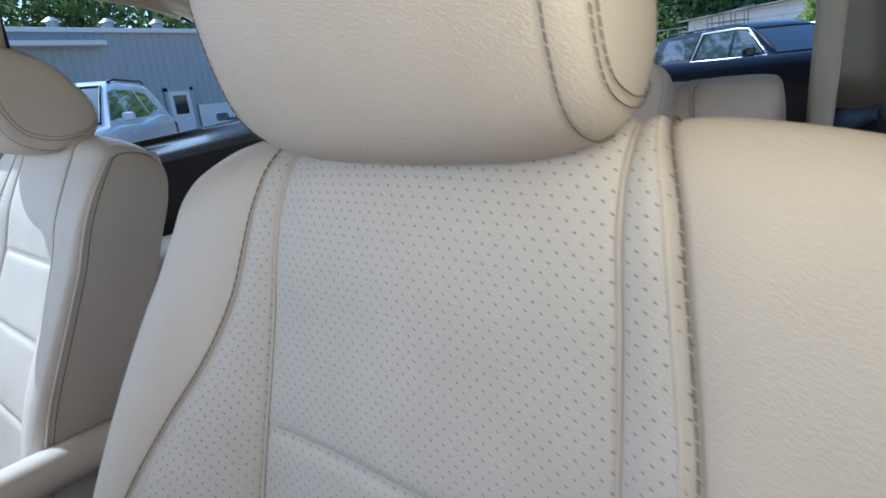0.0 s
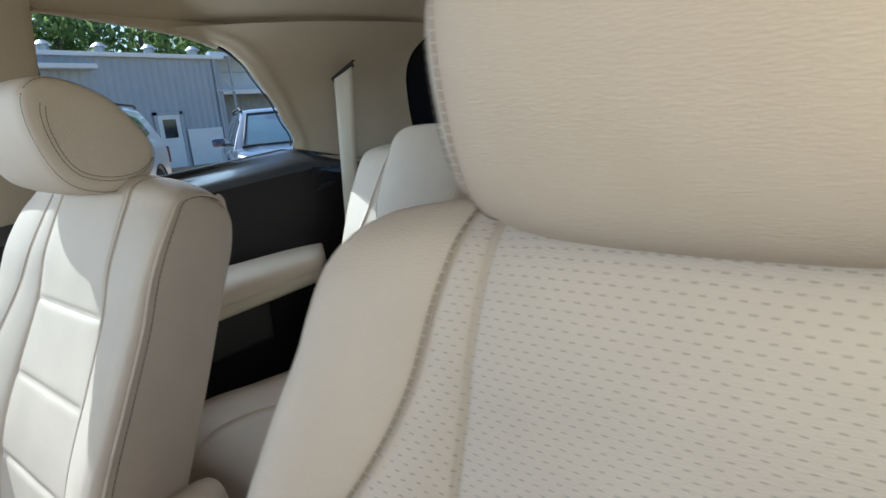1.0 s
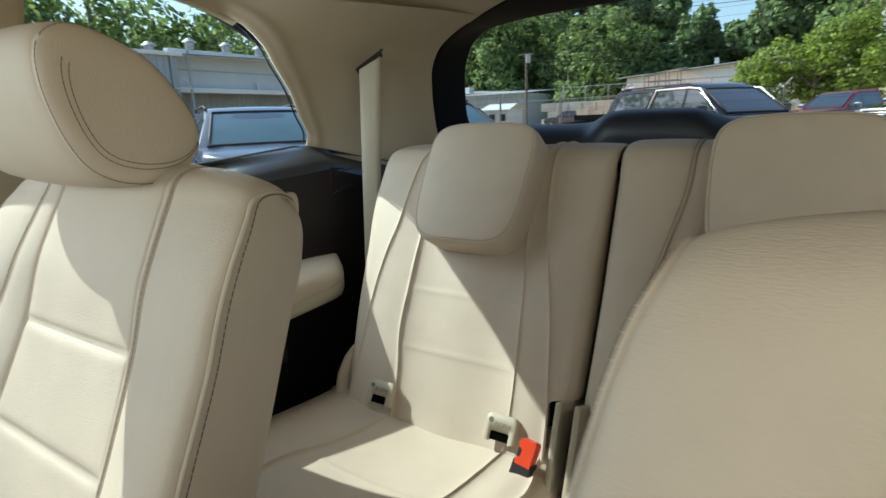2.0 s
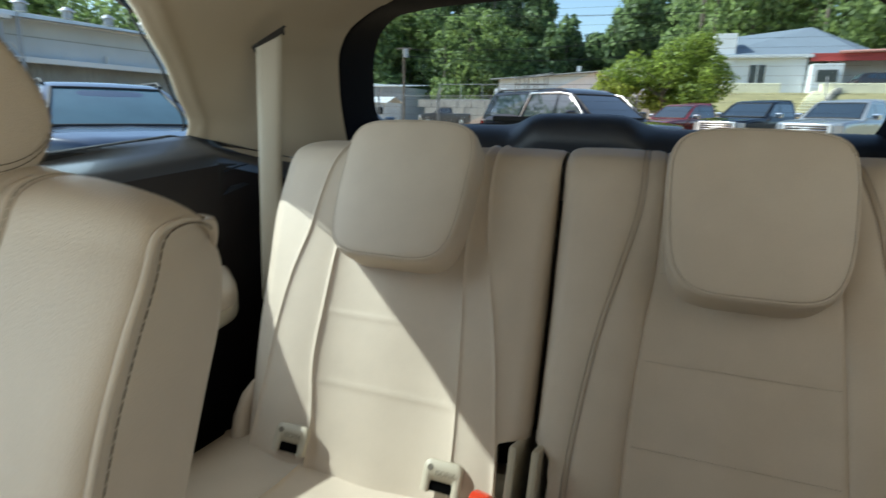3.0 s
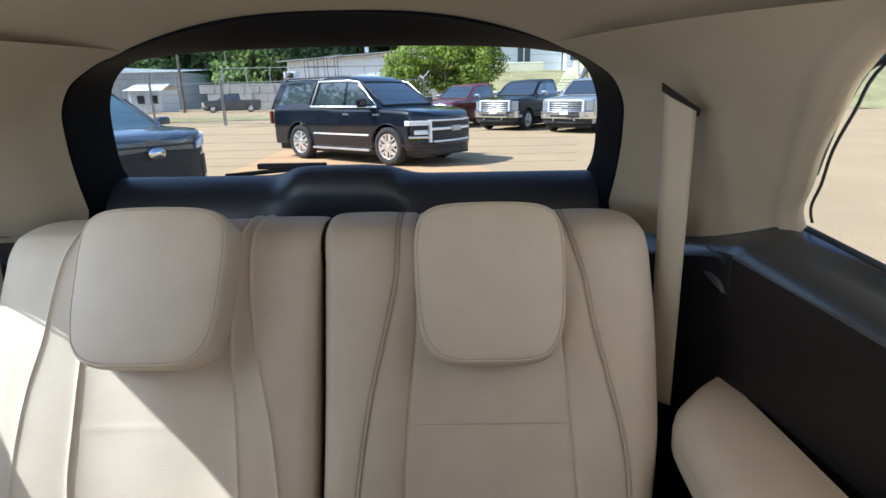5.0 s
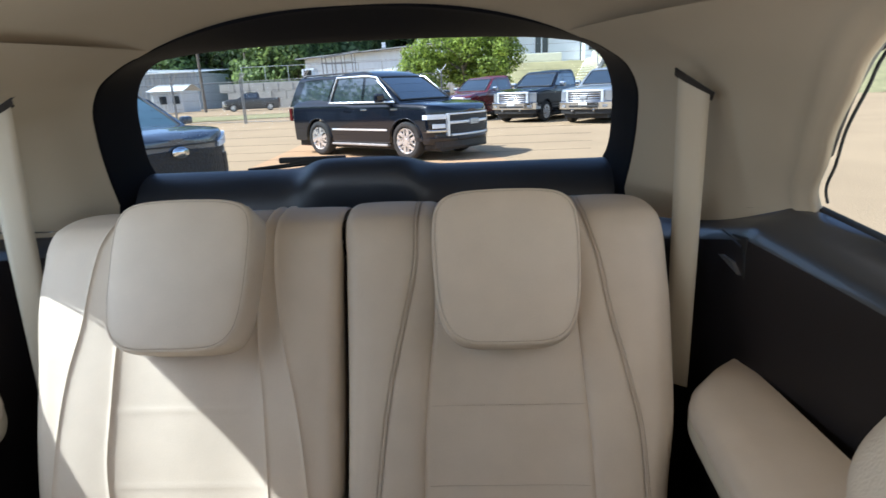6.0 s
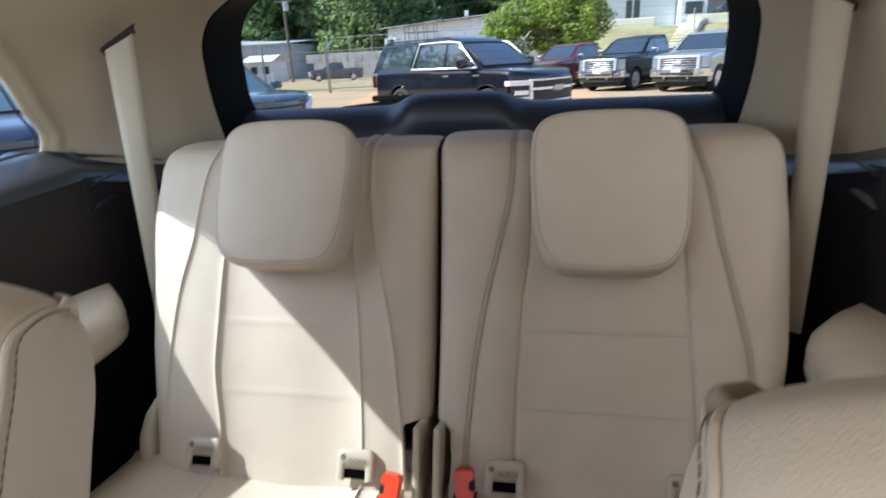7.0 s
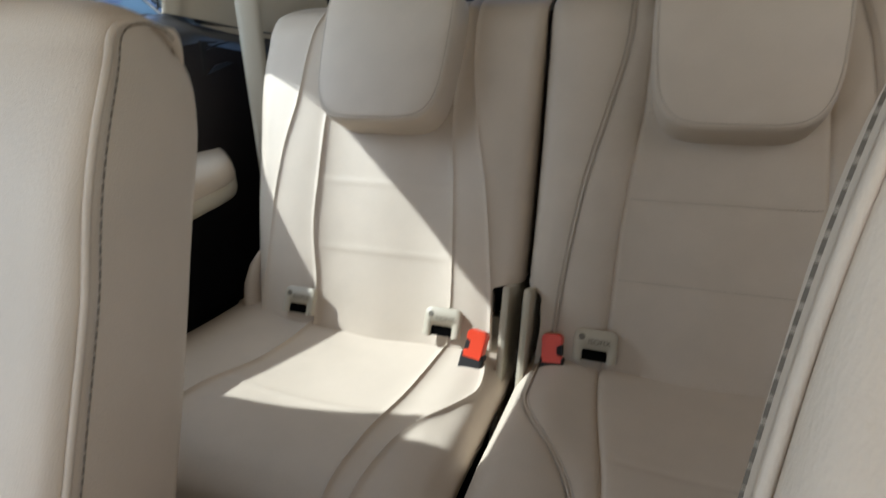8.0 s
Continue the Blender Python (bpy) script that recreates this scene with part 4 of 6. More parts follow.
def side_wall(sign):
    """Black trim below the windows, with its ledge."""
    ys = np.concatenate([np.linspace(-2.7, -0.7, 30), np.linspace(-0.66, 0.33, 34)])
    inward = spline([(-2.7, 0.80), (-0.1, 0.80), (0.1, 0.765), (0.2, 0.70), (0.33, 0.655)])
    rows = []
    for y in ys:
        x = inward(y)
        ledge = 0.845 if y < -0.1 else 0.845 - (y + 0.1) * 0.45
        low = 0.030 if y < 0.05 else 0.030 - min(0.02, (y - 0.05) * 0.1)
        rows.append([(sign * (max(ledge, x) + 0.004), y, 1.300), (sign * max(ledge, x), y, 1.302), (sign * (x + 0.022), y, 1.294), (sign * (x - 0.006), y, 1.279), (sign * (x - low - 0.002), y, 1.266), (sign * (x - low - 0.011), y, 1.256), (sign * (x - low - 0.016), y, 1.240), (sign * (x - 0.047), y, 1.20), (sign * (x - 0.048), y, 1.10),
                     (sign * (x - 0.052), y, 0.95), (sign * (x - 0.055), y, 0.80), (sign * (x - 0.055), y, 0.45)])
    rows = np.array(rows)
    rows[:, :8, 2] += sill_rise(ys)[:, None]
    ob = sheet("wall_left" if sign < 0 else "wall_right", rows[:, 6:], BLACK)
    sheet("ledge", rows[:, :7], BLACK_LEDGE, ob, "satin black window ledge")
    ys = np.linspace(-2.4, -0.02, 40)
    sheet("window_seal", [[(sign * (glass_x(z) + dx), y, z + float(sill_rise(y))) for y in ys] for dx, z in ((0.004, 1.288), (0.004, 1.303), (0.02, 1.305))], TRIM_BLACK, ob, "matt black rubber window seal")
    zs = np.linspace(1.318, 1.615, 26)
    tube("window_seal", [(sign * (glass_x(z) + 0.026), float(back_edge(sign, z)) + 0.012, z) for z in zs], 0.0025, TRIM_BLACK, ob, "matt black rubber window seal")
    return tagged(ob, "black grained plastic side trim below the windows", "wall", kind="structure")


side_wall(-1), side_wall(1)


def window_pane(sign, name, y0, y1, top):
    ys = np.linspace(y0, y1, 40)
    rows = []
    for k in np.linspace(0, 1, 8):
        z = 1.22 + k * (top - 1.22)
        rows.append([(sign * (glass_x(z) + 0.012), y, z) for y in ys])
    ob = sheet(name, rows, CAR_GLASS)
    return tagged(ob, "lightly tinted fixed side window", "window", kind="structure")


window_pane(-1, "window_1", -0.78, 0.0, 1.66), window_pane(1, "window_2", -0.78, 0.0, 1.66)
window_pane(-1, "window_3", -2.4, -0.86, 1.66), window_pane(1, "window_4", -2.4, -0.86, 1.66)


tagged(sheet("window_5", [[(u * (0.60 + 0.12 * k), -2.58 - 0.66 * k, 1.665 - 0.50 * k + 0.03 * (1 - u * u)) for u in np.linspace(-1, 1, 13)] for k in np.linspace(0, 1, 6)], CAR_GLASS), "clear curved windscreen of the car", "windscreen", kind="structure")


def side_frame(sign):
    """Beige pillars and the roof rail over the side windows."""
    tops = np.linspace(-2.5, -0.30, 50)
    over = spline([(-2.5, 1.60), (-1.7, 1.632), (-0.9, 1.640), (-0.72, 1.640), (-0.58, 1.630), (-0.46, 1.618), (-0.38, 1.607), (-0.30, 1.585)])
    rows = []
    for k in (0, 0.3, 0.7, 1.0):
        rows.append([(sign * (glass_x(over(y)) - 0.004 + (0.03 if k == 0 else 0)) * (1 - k) + sign * k * (rail_x(y)), y, over(y) * (1 - k) + k * (rail_z(y) + 0.002) - (0.004 if k in (0.3, 0.7) else 0)) for y in tops])
    tagged(sheet("trim", rows, HEADLINER), "beige roof rail trim above the side windows", "roof rail", kind="structure")
    for y0, y1 in ((-0.86, -0.715), (-2.05, -1.93)):
        zs = np.linspace(1.22, 1.66, 10)
        prof = [(0.012, y0 - 0.01), (-0.012, y0), (-0.022, y0 + 0.02), (-0.022, y1 - 0.02), (-0.012, y1), (0.012, y1 + 0.008)]
        tagged(sheet("trim", [[(sign * (glass_x(z) + dx), yy, z) for dx, yy in prof] for z in zs], PILLAR), "beige pillar trim between the side windows", "pillar trim", kind="structure")


side_frame(-1), side_frame(1)

for sg in (-1, 1):
    # outer frame added above the windows; its drop trims the sun on the seats
    ys = np.linspace(-2.3, -0.09, 70)
    drop = spline([(-2.3, 1.66), (-0.6, 1.668), (-0.45, 1.648), (-0.35, 1.615), (-0.26, 1.565), (-0.20, 1.515), (-0.14, 1.452), (-0.09, 1.388)])
    set_in = 0.0 if sg > 0 else -0.046
    tagged(sheet("trim", [[(sg * (glass_x(drop(y)) + dx), y - set_in * min(1, max(0, (y + 0.6) * 3)), drop(y) + dz) for y in ys] for dx, dz in ((0.020, 0.010), (0.030, 0.0), (0.045, 0.012), (0.05, 0.09))], TRIM_BLACK), "black outer frame added over the side windows to trim the sun", "window frame", kind="structure")

    # unseen strip added under the roof gutter, outside the window, to cut the sun patch
    ys = np.linspace(-0.80, -0.05, 40)
    sun_cut = spline([(-0.80, 1.705), (-0.60, 1.70), (-0.422, 1.672), (-0.38, 1.657), (-0.343, 1.645), (-0.303, 1.632), (-0.252, 1.611), (-0.197, 1.588), (-0.10, 1.548), (-0.05, 1.53)])
    tagged(sheet("trim", [[(sg * x, y, max(z, sun_cut(y) + dz)) for y in ys] for x, dz, z in ((0.876, 0.004, 0), (0.88, 0.0, 0), (0.886, 0.006, 0), (0.875, 0.05, 0), (0.80, 0.08, 1.74))], PAINT), "unseen dark strip added under the roof gutter to cut the sun", "body side", kind="structure")
    # block added outside the pillar; its rear edge bounds the sun on the cushion
    tagged(box_part("trim", sg * 0.90 - 0.012, sg * 0.90 + 0.012, -0.80, -0.668, 1.25, 1.62, TRIM_BLACK, bevel=0.004), "black block added outside the door pillar to bound the sun patch", "door pillar", kind="structure")

# closed shell: floor, outer roof, body sides and the front of the cabin
tagged(box_part("floor", -0.85, 0.85, -2.9, 0.5, 0.38, 0.45, CARPET, bevel=0), "dark carpeted car floor", "floor", kind="structure")
tagged(sheet("roof", [[(u * (rail_x(y) + 0.07), y, mid_z(y) + 0.05 - 0.09 * abs(u) ** 3) for u in us] for y in np.linspace(-2.6, 0.62, 30)], PAINT), "dark painted car roof panel", "roof", kind="structure")
for sg, nm in ((-1, "wall_outer_left"), (1, "wall_outer_right")):
    tagged(sheet(nm, [[(sg * x, y, z) for y in np.linspace(-3.4, 0.62, 20)] for x, z in ((0.87, 1.23), (0.92, 1.1), (0.94, 0.8), (0.90, 0.42))], PAINT), "dark painted car body side", "car body", kind="structure")
tagged(box_part("wall_front", -0.86, 0.86, -3.3, -2.75, 0.42, 1.12, BLACK, bevel=0.08), "black dashboard at the front of the cabin", "dashboard", kind="structure")
tagged(box_part("wall_rear", -0.86, 0.86, 0.48, 0.66, 0.42, 1.30, BLACK, bevel=0.05), "black lower tailgate body", "tailgate", kind="structure")

for sg in (-1, 1):
    tagged(sheet("wall_corner", [[(sg * x, y, z) for y in (0.03, 0.2, 0.4, 0.52)] for x, z in ((0.88, 1.22), (0.85, 1.36), (0.80, 1.50), (0.74, 1.60), (0.66, 1.68), (0.52, 1.75))], PAINT), "dark painted rear body corner", "car body", kind="structure")
wiper = thing("rear_wiper", (-0.2, 0.51, 1.345), "black rear wiper resting at the foot of the glass", "wiper")
tube("blade", [(-0.17, 0.0, -0.012), (0.10, 0.0, 0.010)], 0.006, TRIM_BLACK, wiper)
box_part("arm", -0.08, 0.11, -0.006, 0.012, 0.004, 0.020, TRIM_BLACK, wiper, bevel=0.004)
for k in range(14):
    z = 1.365 + k * 0.0205
    tube("heating_line", [(x, 0.4605, z) for x in np.linspace(-0.60, 0.58, 12)], 0.0003, TRIM_BLACK, tail, sides=4)


# ---- outdoors: ground ----
TAN = material("sunlit tan lot surface", (0.41, 0.285, 0.17), 0.95, grain=0.6, grain_size=0.03, stain=0.16, stain_size=2.2, spec=0.15)
GRASS = material("dry grass", (0.33, 0.29, 0.15), 0.95, grain=0.8, grain_size=0.08, stain=0.35, stain_size=1.2, spec=0.1)
CONCRETE = material("weathered concrete", (0.46, 0.44, 0.40), 0.9, grain=0.5, grain_size=0.03, stain=0.22, stain_size=0.9, spec=0.2)
WHITEWALL = material("white painted wall", (0.80, 0.82, 0.83), 0.7, grain=0.2, grain_size=0.02, stain=0.08, stain_size=1.5)
WHITEMETAL = material("white painted metal", (0.70, 0.72, 0.73), 0.45, stain=0.08, stain_size=0.8)
GREYMETAL = material("grey metal cladding", (0.36, 0.40, 0.44), 0.5, stain=0.10, stain_size=1.5)
PALEMETAL = material("pale blue grey cladding", (0.56, 0.63, 0.70), 0.5, stain=0.08, stain_size=1.5)
BROWNMETAL = material("grey brown cladding", (0.36, 0.37, 0.37), 0.7, stain=0.2, stain_size=0.8)
ROOFBLUE = material("blue grey shingle roof", (0.19, 0.23, 0.27), 0.85, grain=0.5, grain_size=0.06, stain=0.12, stain_size=0.7)
REDPAINT = material("faded red fascia", (0.42, 0.06, 0.05), 0.6, stain=0.15, stain_size=0.8)
YELLOW = material("pale yellow painted concrete", (0.85, 0.80, 0.58), 0.8, grain=0.3, grain_size=0.02, stain=0.12, stain_size=0.6)
WOOD = material("weathered wood", (0.17, 0.14, 0.11), 0.9, grain=0.5, grain_size=0.02, stain=0.3)
STEEL = material("galvanised steel", (0.42, 0.43, 0.44), 0.45, metal=0.7, stain=0.15)
DULLSTEEL = material("dull weathered steel", (0.20, 0.20, 0.20), 0.7, metal=0.2, stain=0.2)
DARKGLASS = material("dark window glass", (0.02, 0.025, 0.03), 0.05, stain=0.1, spec=0.8)

gx = np.unique(np.r_[np.linspace(-600, -60, 10), np.linspace(-60, 60, 61), np.linspace(60, 600, 10)])
gy = np.unique(np.r_[np.linspace(-600, -60, 10), np.linspace(-60, 110, 86), np.linspace(110, 900, 12)])
rows = [[(x, y, GROUND + (0.025 * noise.noise((x * 0.25, y * 0.25, 0)) if 6 < y < 60 else 0.0)) for x in gx] for y in gy]
tagged(sheet("ground", rows, TAN), "sunlit tan dirt parking lot with faint tyre marks", "ground", kind="structure")


def strip(name, label, x0, x1, y0, y1, mat, z=0.04, nx=40, ny=10, rough=0.02):
    rows = []
    for j, y in enumerate(np.linspace(y0, y1, ny)):
        rows.append([(x + (0.4 * noise.noise((x * 0.4, y, 3.0))), y + 2.6 * noise.noise((x * 0.23, 0.3 if j < ny / 2 else 5.0, 1.0)) + 0.5 * noise.noise((x * 1.1, j * 0.1, 4.0)), GROUND + z + rough * noise.noise((x, y, 0))) for x in np.linspace(x0, x1, nx)])
    return tagged(sheet(name, rows, mat), label, "grass", kind="stuff")


strip("grass_strip", "worn patchy grass strip behind the wire gate", -34, -2, 36, 45, GRASS)
strip("grass_verge", "green grass verge along the lot edge", 12, 60, 6, 12, GRASS)


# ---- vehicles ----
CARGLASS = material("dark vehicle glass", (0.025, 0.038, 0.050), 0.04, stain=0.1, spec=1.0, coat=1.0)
# the pale base colour stands in for reflected sky and the dashboard behind
PALEGLASS = material("windscreen glass with sky sheen in its colour", (0.07, 0.13, 0.15), 0.05, stain=0.2, stain_size=0.3, spec=0.8, coat=0.7)
MESHBLACK = material("black honeycomb grille mesh", (0.012, 0.012, 0.013), 0.5, grain=0.9, grain_size=0.03, stain=0.3)
TYRE = material("tyre rubber", (0.02, 0.02, 0.02), 0.85, grain=0.4, grain_size=0.01)
RIM = material("bright alloy", (0.80, 0.81, 0.83), 0.28, metal=0.85)
LAMP = material("clear headlamp", (0.36, 0.39, 0.43), 0.10, metal=0.5, spec=0.9)
BRIGHTLAMP = material("bright headlamp reflector", (0.78, 0.81, 0.85), 0.22, metal=0.15, spec=0.9)
TAILLAMP = material("red tail lamp", (0.11, 0.012, 0.012), 0.15)
TRIM = material("black vehicle trim", (0.015, 0.015, 0.016), 0.6)
NAVY = material("glossy black blue paint", (0.005, 0.007, 0.012), 0.10, coat=0.55, spec=0.3, stain=0.05)
BLACKPAINT = material("glossy black paint", (0.004, 0.005, 0.008), 0.12, coat=0.8, spec=0.15, stain=0.05)
SILVER = material("silver grey paint", (0.34, 0.36, 0.38), 0.3, metal=0.35, coat=1.0, stain=0.04)
MAROON = material("dark red paint", (0.13, 0.008, 0.012), 0.25, coat=1.0, stain=0.05)
SLATE = material("slate grey blue paint", (0.055, 0.068, 0.088), 0.28, metal=0.2, coat=1.0, stain=0.05)
STEELBLUE = material("steel blue paint", (0.045, 0.062, 0.10), 0.3, metal=0.2, coat=1.0, stain=0.05)
WHITEPAINT = material("white vehicle paint", (0.75, 0.77, 0.79), 0.3, coat=1.0, stain=0.03)
CHARCOAL = material("dark grey paint", (0.035, 0.035, 0.038), 0.35, coat=0.8, stain=0.08)


def wheel(parent, l, x, r, width, sign, spokes=6):
    """A tyre with a spoked rim; l along the vehicle, x across."""
    prof = [(0.66, -0.5), (0.9, -0.5), (0.98, -0.38), (1.0, -0.15), (1.0, 0.15), (0.98, 0.38), (0.9, 0.5), (0.66, 0.5), (0.64, 0.3), (0.64, -0.3), (0.66, -0.5)]
    a = np.linspace(0, 2 * np.pi, 36, endpoint=False)
    rows = [np.stack([np.full(36, x + k * width), l + q * r * np.cos(a), r + q * r * np.sin(a)], -1) for q, k in prof]
    tyre = sheet("wheel", rows, TYRE, parent, "black tyre on a bright alloy rim", closed_u=True)
    bm = bmesh.new()
    out = sign * width * 0.40
    for k in range(spokes):
        t = Matrix.Translation((x + out, l, r)) @ Matrix.Rotation(k * math.tau / spokes, 4, "X")
        for side in (-0.10, 0.10):
            add_box(bm, -0.02, 0.02, side * r - 0.028 * r / 0.4, side * r * 1.5 + 0.028 * r / 0.4, 0.08 * r, 0.64 * r, 0, t)
    made = bmesh.ops.create_cone(bm, cap_ends=True, segments=20, radius1=0.17 * r, radius2=0.15 * r, depth=0.06)["verts"]
    bmesh.ops.transform(bm, matrix=Matrix.Translation((x + out, l, r)) @ Matrix.Rotation(math.pi / 2, 4, "Y"), verts=made)
    part("rim", bm, RIM, tyre, smooth=False)
    rim_ring = [np.stack([np.full(36, x + sign * width * k), l + q * r * np.cos(a), r + q * r * np.sin(a)], -1) for q, k in ((0.60, 0.2), (0.60, 0.46), (0.67, 0.49), (0.68, 0.44))]
    sheet("rim_lip", rim_ring, RIM, tyre, closed_u=True)
    bm = bmesh.new()
    made = bmesh.ops.create_cone(bm, cap_ends=True, segments=24, radius1=0.62 * r, radius2=0.62 * r, depth=0.02)["verts"]
    bmesh.ops.transform(bm, matrix=Matrix.Translation((x + sign * width * 0.15, l, r)) @ Matrix.Rotation(math.pi / 2, 4, "Y"), verts=made)
    part("hub_back", bm, TRIM, tyre, smooth=False)


def vehicle(name, label, category, place, heading, paint, L, W, H, wheels, r, belt, hood, cabin, roof_top, windows, rear_top=None, bed=None, front="suv", group="parked vehicles", chrome=True, rails=False, spokes=6):
    """A road vehicle. Along it l runs from the rear (-L/2) to the front (L/2). cabin: l of rear base, rear top, front top, front base.
    windows: side panes as lists of (l, share of height between belt and roof)."""
    ob = thing(name, (place[0], place[1], GROUND), label, category, group)
    ob.rotation_euler.z = math.atan2(heading[1], heading[0]) - math.pi / 2
    hw = W / 2
    sill = 0.28 if H < 1.75 else 0.36
    blunt = {"suv": 0.42, "truck": 0.24, "crossover": 0.40}[front]

    def nose(x):
        """Front face of the body, by place across."""
        return L / 2 - blunt * abs(x / hw) ** 3

    k = np.linspace(0, 1, 16)
    ls = np.concatenate([-L / 2 + 0.22 * k ** 3, np.linspace(-L / 2 + 0.25, L / 2 - blunt - 0.02, 110), L / 2 - blunt * (1 - 0.86 * k[1:]) ** 3])

    def plan(l):
        if l > L / 2 - blunt:
            return max(0.02, ((L / 2 - l) / blunt) ** (1 / 3))
        if l < -L / 2 + 0.22:
            return max(0.02, ((l + L / 2) / 0.22) ** (1 / 5)) if l > -L / 2 + 1e-4 else 0.02
        return 1.0

    top = spline(rear_top + hood if rear_top else hood)
    rows = []
    for l in ls:
        zb = sill
        for wl in wheels:
            d2 = (r * 1.16) ** 2 - (l - wl) ** 2
            if d2 > 0:
                zb = max(zb, r + math.sqrt(d2))
        h, zt = hw * plan(l), top(l)
        zs = min(belt, zt - 0.03)
        zb = min(zb, zs - 0.06)
        half = [(0.86 * h, l, zb)]
        for fz in (0.0, 0.02, 0.12, 0.25, 0.4, 0.55, 0.7, 0.82, 0.9, 0.96, 1.0):
            z = zb + (zs - 0.015 - zb) * fz
            f = (z - sill) / (zs - sill)
            kx = 0.972 + 0.032 * math.sin(math.pi * min(1, 0.15 + f * 0.62)) - 0.030 * max(0, (f - 0.86) / 0.14) ** 2
            half.append((h * kx, l, z))
        for kx, u in ((0.945, 0.45), (0.90, 0.78), (0.80, 0.96), (0.62, 1.0), (0.3, 1.02)):
            half.append((h * kx, l, zs + (zt - zs) * u + (0.012 if kx < 0.7 else 0)))
        half.append((0.0, l, zt + 0.018))
        rows.append(half + [(-x, y, z) for x, y, z in half[-2::-1]])
    sheet("body", rows, paint, ob)
    bm = bmesh.new()
    bm.faces.new([bm.verts.new(v) for v in rows[-1]])
    part("nose_panel", bm, paint, ob, smooth=False)

    def bent(name, x0, x1, z0, z1, off, mat, label="", deep=0.10, n=14, owner=None):
        """A panel that follows the curve of the front; z0, z1: heights, or heights by place across."""
        bm = bmesh.new()
        grid = []
        for u in np.linspace(0, 1, n):
            x = x0 + (x1 - x0) * u
            a, b = (z0(x) if callable(z0) else z0), (z1(x) if callable(z1) else z1)
            e = min(0.012, (b - a) * 0.3)
            grid.append([bm.verts.new((x, nose(x) + o, z)) for o, z in ((-deep, a), (off - e * 0.6, a), (off, a + e), (off, b - e), (off - e * 0.6, b), (-deep, b))])
        for p, q in zip(grid, grid[1:]):
            for i in range(5):
                bm.faces.new((p[i], q[i], q[i + 1], p[i + 1]))
        bm.faces.new(grid[0]), bm.faces.new(grid[-1])
        return part(name, bm, mat, owner or ob, label, smooth=False)

    if bed:  # open load bed
        box_part("load_bed", -hw * 0.82, hw * 0.82, bed[0], bed[1], belt - 0.42, belt + 0.004, TRIM, ob, bevel=0)
    box_part("underbody", -hw * 0.82, hw * 0.82, -L / 2 + 0.15, L / 2 - 0.2, 0.2, sill + 0.25, TRIM, ob, bevel=0.02)
    # cabin
    c0, c1, c2, c3 = cabin
    base = belt - 0.04
    line = spline([(c0, base), (c0 + (c1 - c0) * 0.5, base + (roof_top - base) * 0.56), (c1, roof_top - 0.05), (c1 + 0.25, roof_top - 0.01), ((c1 + c2) / 2, roof_top + 0.01), (c2, roof_top - 0.035), (c2 + (c3 - c2) * 0.5, base + (roof_top - base) * 0.52), (c3, base)])

    def across(z):
        return hw * (0.955 - (0.235 if front == "crossover" else 0.165) * (z - belt) / (roof_top - belt))

    rows = []
    for l in np.linspace(c0, c3, 60):
        zt = line(l)
        half = []
        for k in (0, 0.3, 0.6, 0.8, 0.9, 0.95):
            z = base + (zt - base) * k
            half.append((across(z), l, z))
        for kx, dz in ((0.985, -0.008), (0.95, 0.004), (0.8, 0.014), (0.4, 0.022), (0.0, 0.024)):
            half.append((across(zt) * kx, l, zt + dz))
        rows.append(half + [(-x, y, z) for x, y, z in half[-2::-1]])
    sheet("cabin", rows, paint, ob)
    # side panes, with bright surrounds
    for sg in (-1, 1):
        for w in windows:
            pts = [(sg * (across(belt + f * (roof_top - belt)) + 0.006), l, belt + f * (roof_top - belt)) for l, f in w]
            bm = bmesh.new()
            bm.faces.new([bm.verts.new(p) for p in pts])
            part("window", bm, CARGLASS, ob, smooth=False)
        if chrome:
            lo = min(l for w in windows[:2] for l, f in w)
            hi = max(l for w in windows[:2] for l, f in w)
            outl = chrome if isinstance(chrome, list) else [(lo, 0.08), (lo + 0.1, 0.86), (hi - 0.75, 0.86), (hi, 0.08)]
            ring_pts = [(sg * (across(belt + f * (roof_top - belt)) + 0.012), l, belt + f * (roof_top - belt)) for l, f in outl]
            tube("window_trim", ring_pts, 0.026, BRIGHT, ob, sides=6, closed=True)
        # mirror, handles, shut lines
        mz, ml = belt + 0.10, c3 - 0.42
        bm = bmesh.new()
        wide, tall = (0.085, 0.06) if front == "crossover" else (0.12, 0.095)
        add_box(bm, sg * (hw + 0.03 + wide) - wide, sg * (hw + 0.03 + wide) + wide, ml - 0.07, ml + 0.06, mz + 0.01 - tall, mz + 0.01 + tall, 0.045)
        add_box(bm, min(sg * (hw - 0.1), sg * (hw + 0.1)), max(sg * (hw - 0.1), sg * (hw + 0.1)), ml - 0.03, ml + 0.03, mz - 0.05, mz - 0.01, 0.01)
        part("mirror", bm, CHROME if front == "truck" else paint, ob, smooth=False)
        for hl in [w[0][0] + 0.12 for w in windows[:2]]:
            box_part("door_handle", sg * hw - 0.02, sg * hw + 0.02, hl - 0.1, hl + 0.1, belt - 0.16, belt - 0.125, CHROME if chrome else paint, ob, bevel=0.008)
        box_part("side_moulding", sg * hw - 0.012, sg * hw + 0.016, wheels[1] + r * 1.3, wheels[0] - r * 1.3, sill + 0.27, sill + 0.31, BRIGHT if chrome else TRIM, ob, bevel=0.006)
        box_part("step", sg * (hw - 0.02) - 0.06, sg * (hw - 0.02) + 0.06, wheels[1] + r * 1.25, wheels[0] - r * 1.25, sill - 0.07, sill - 0.02, STEEL if chrome else TRIM, ob, bevel=0.015)
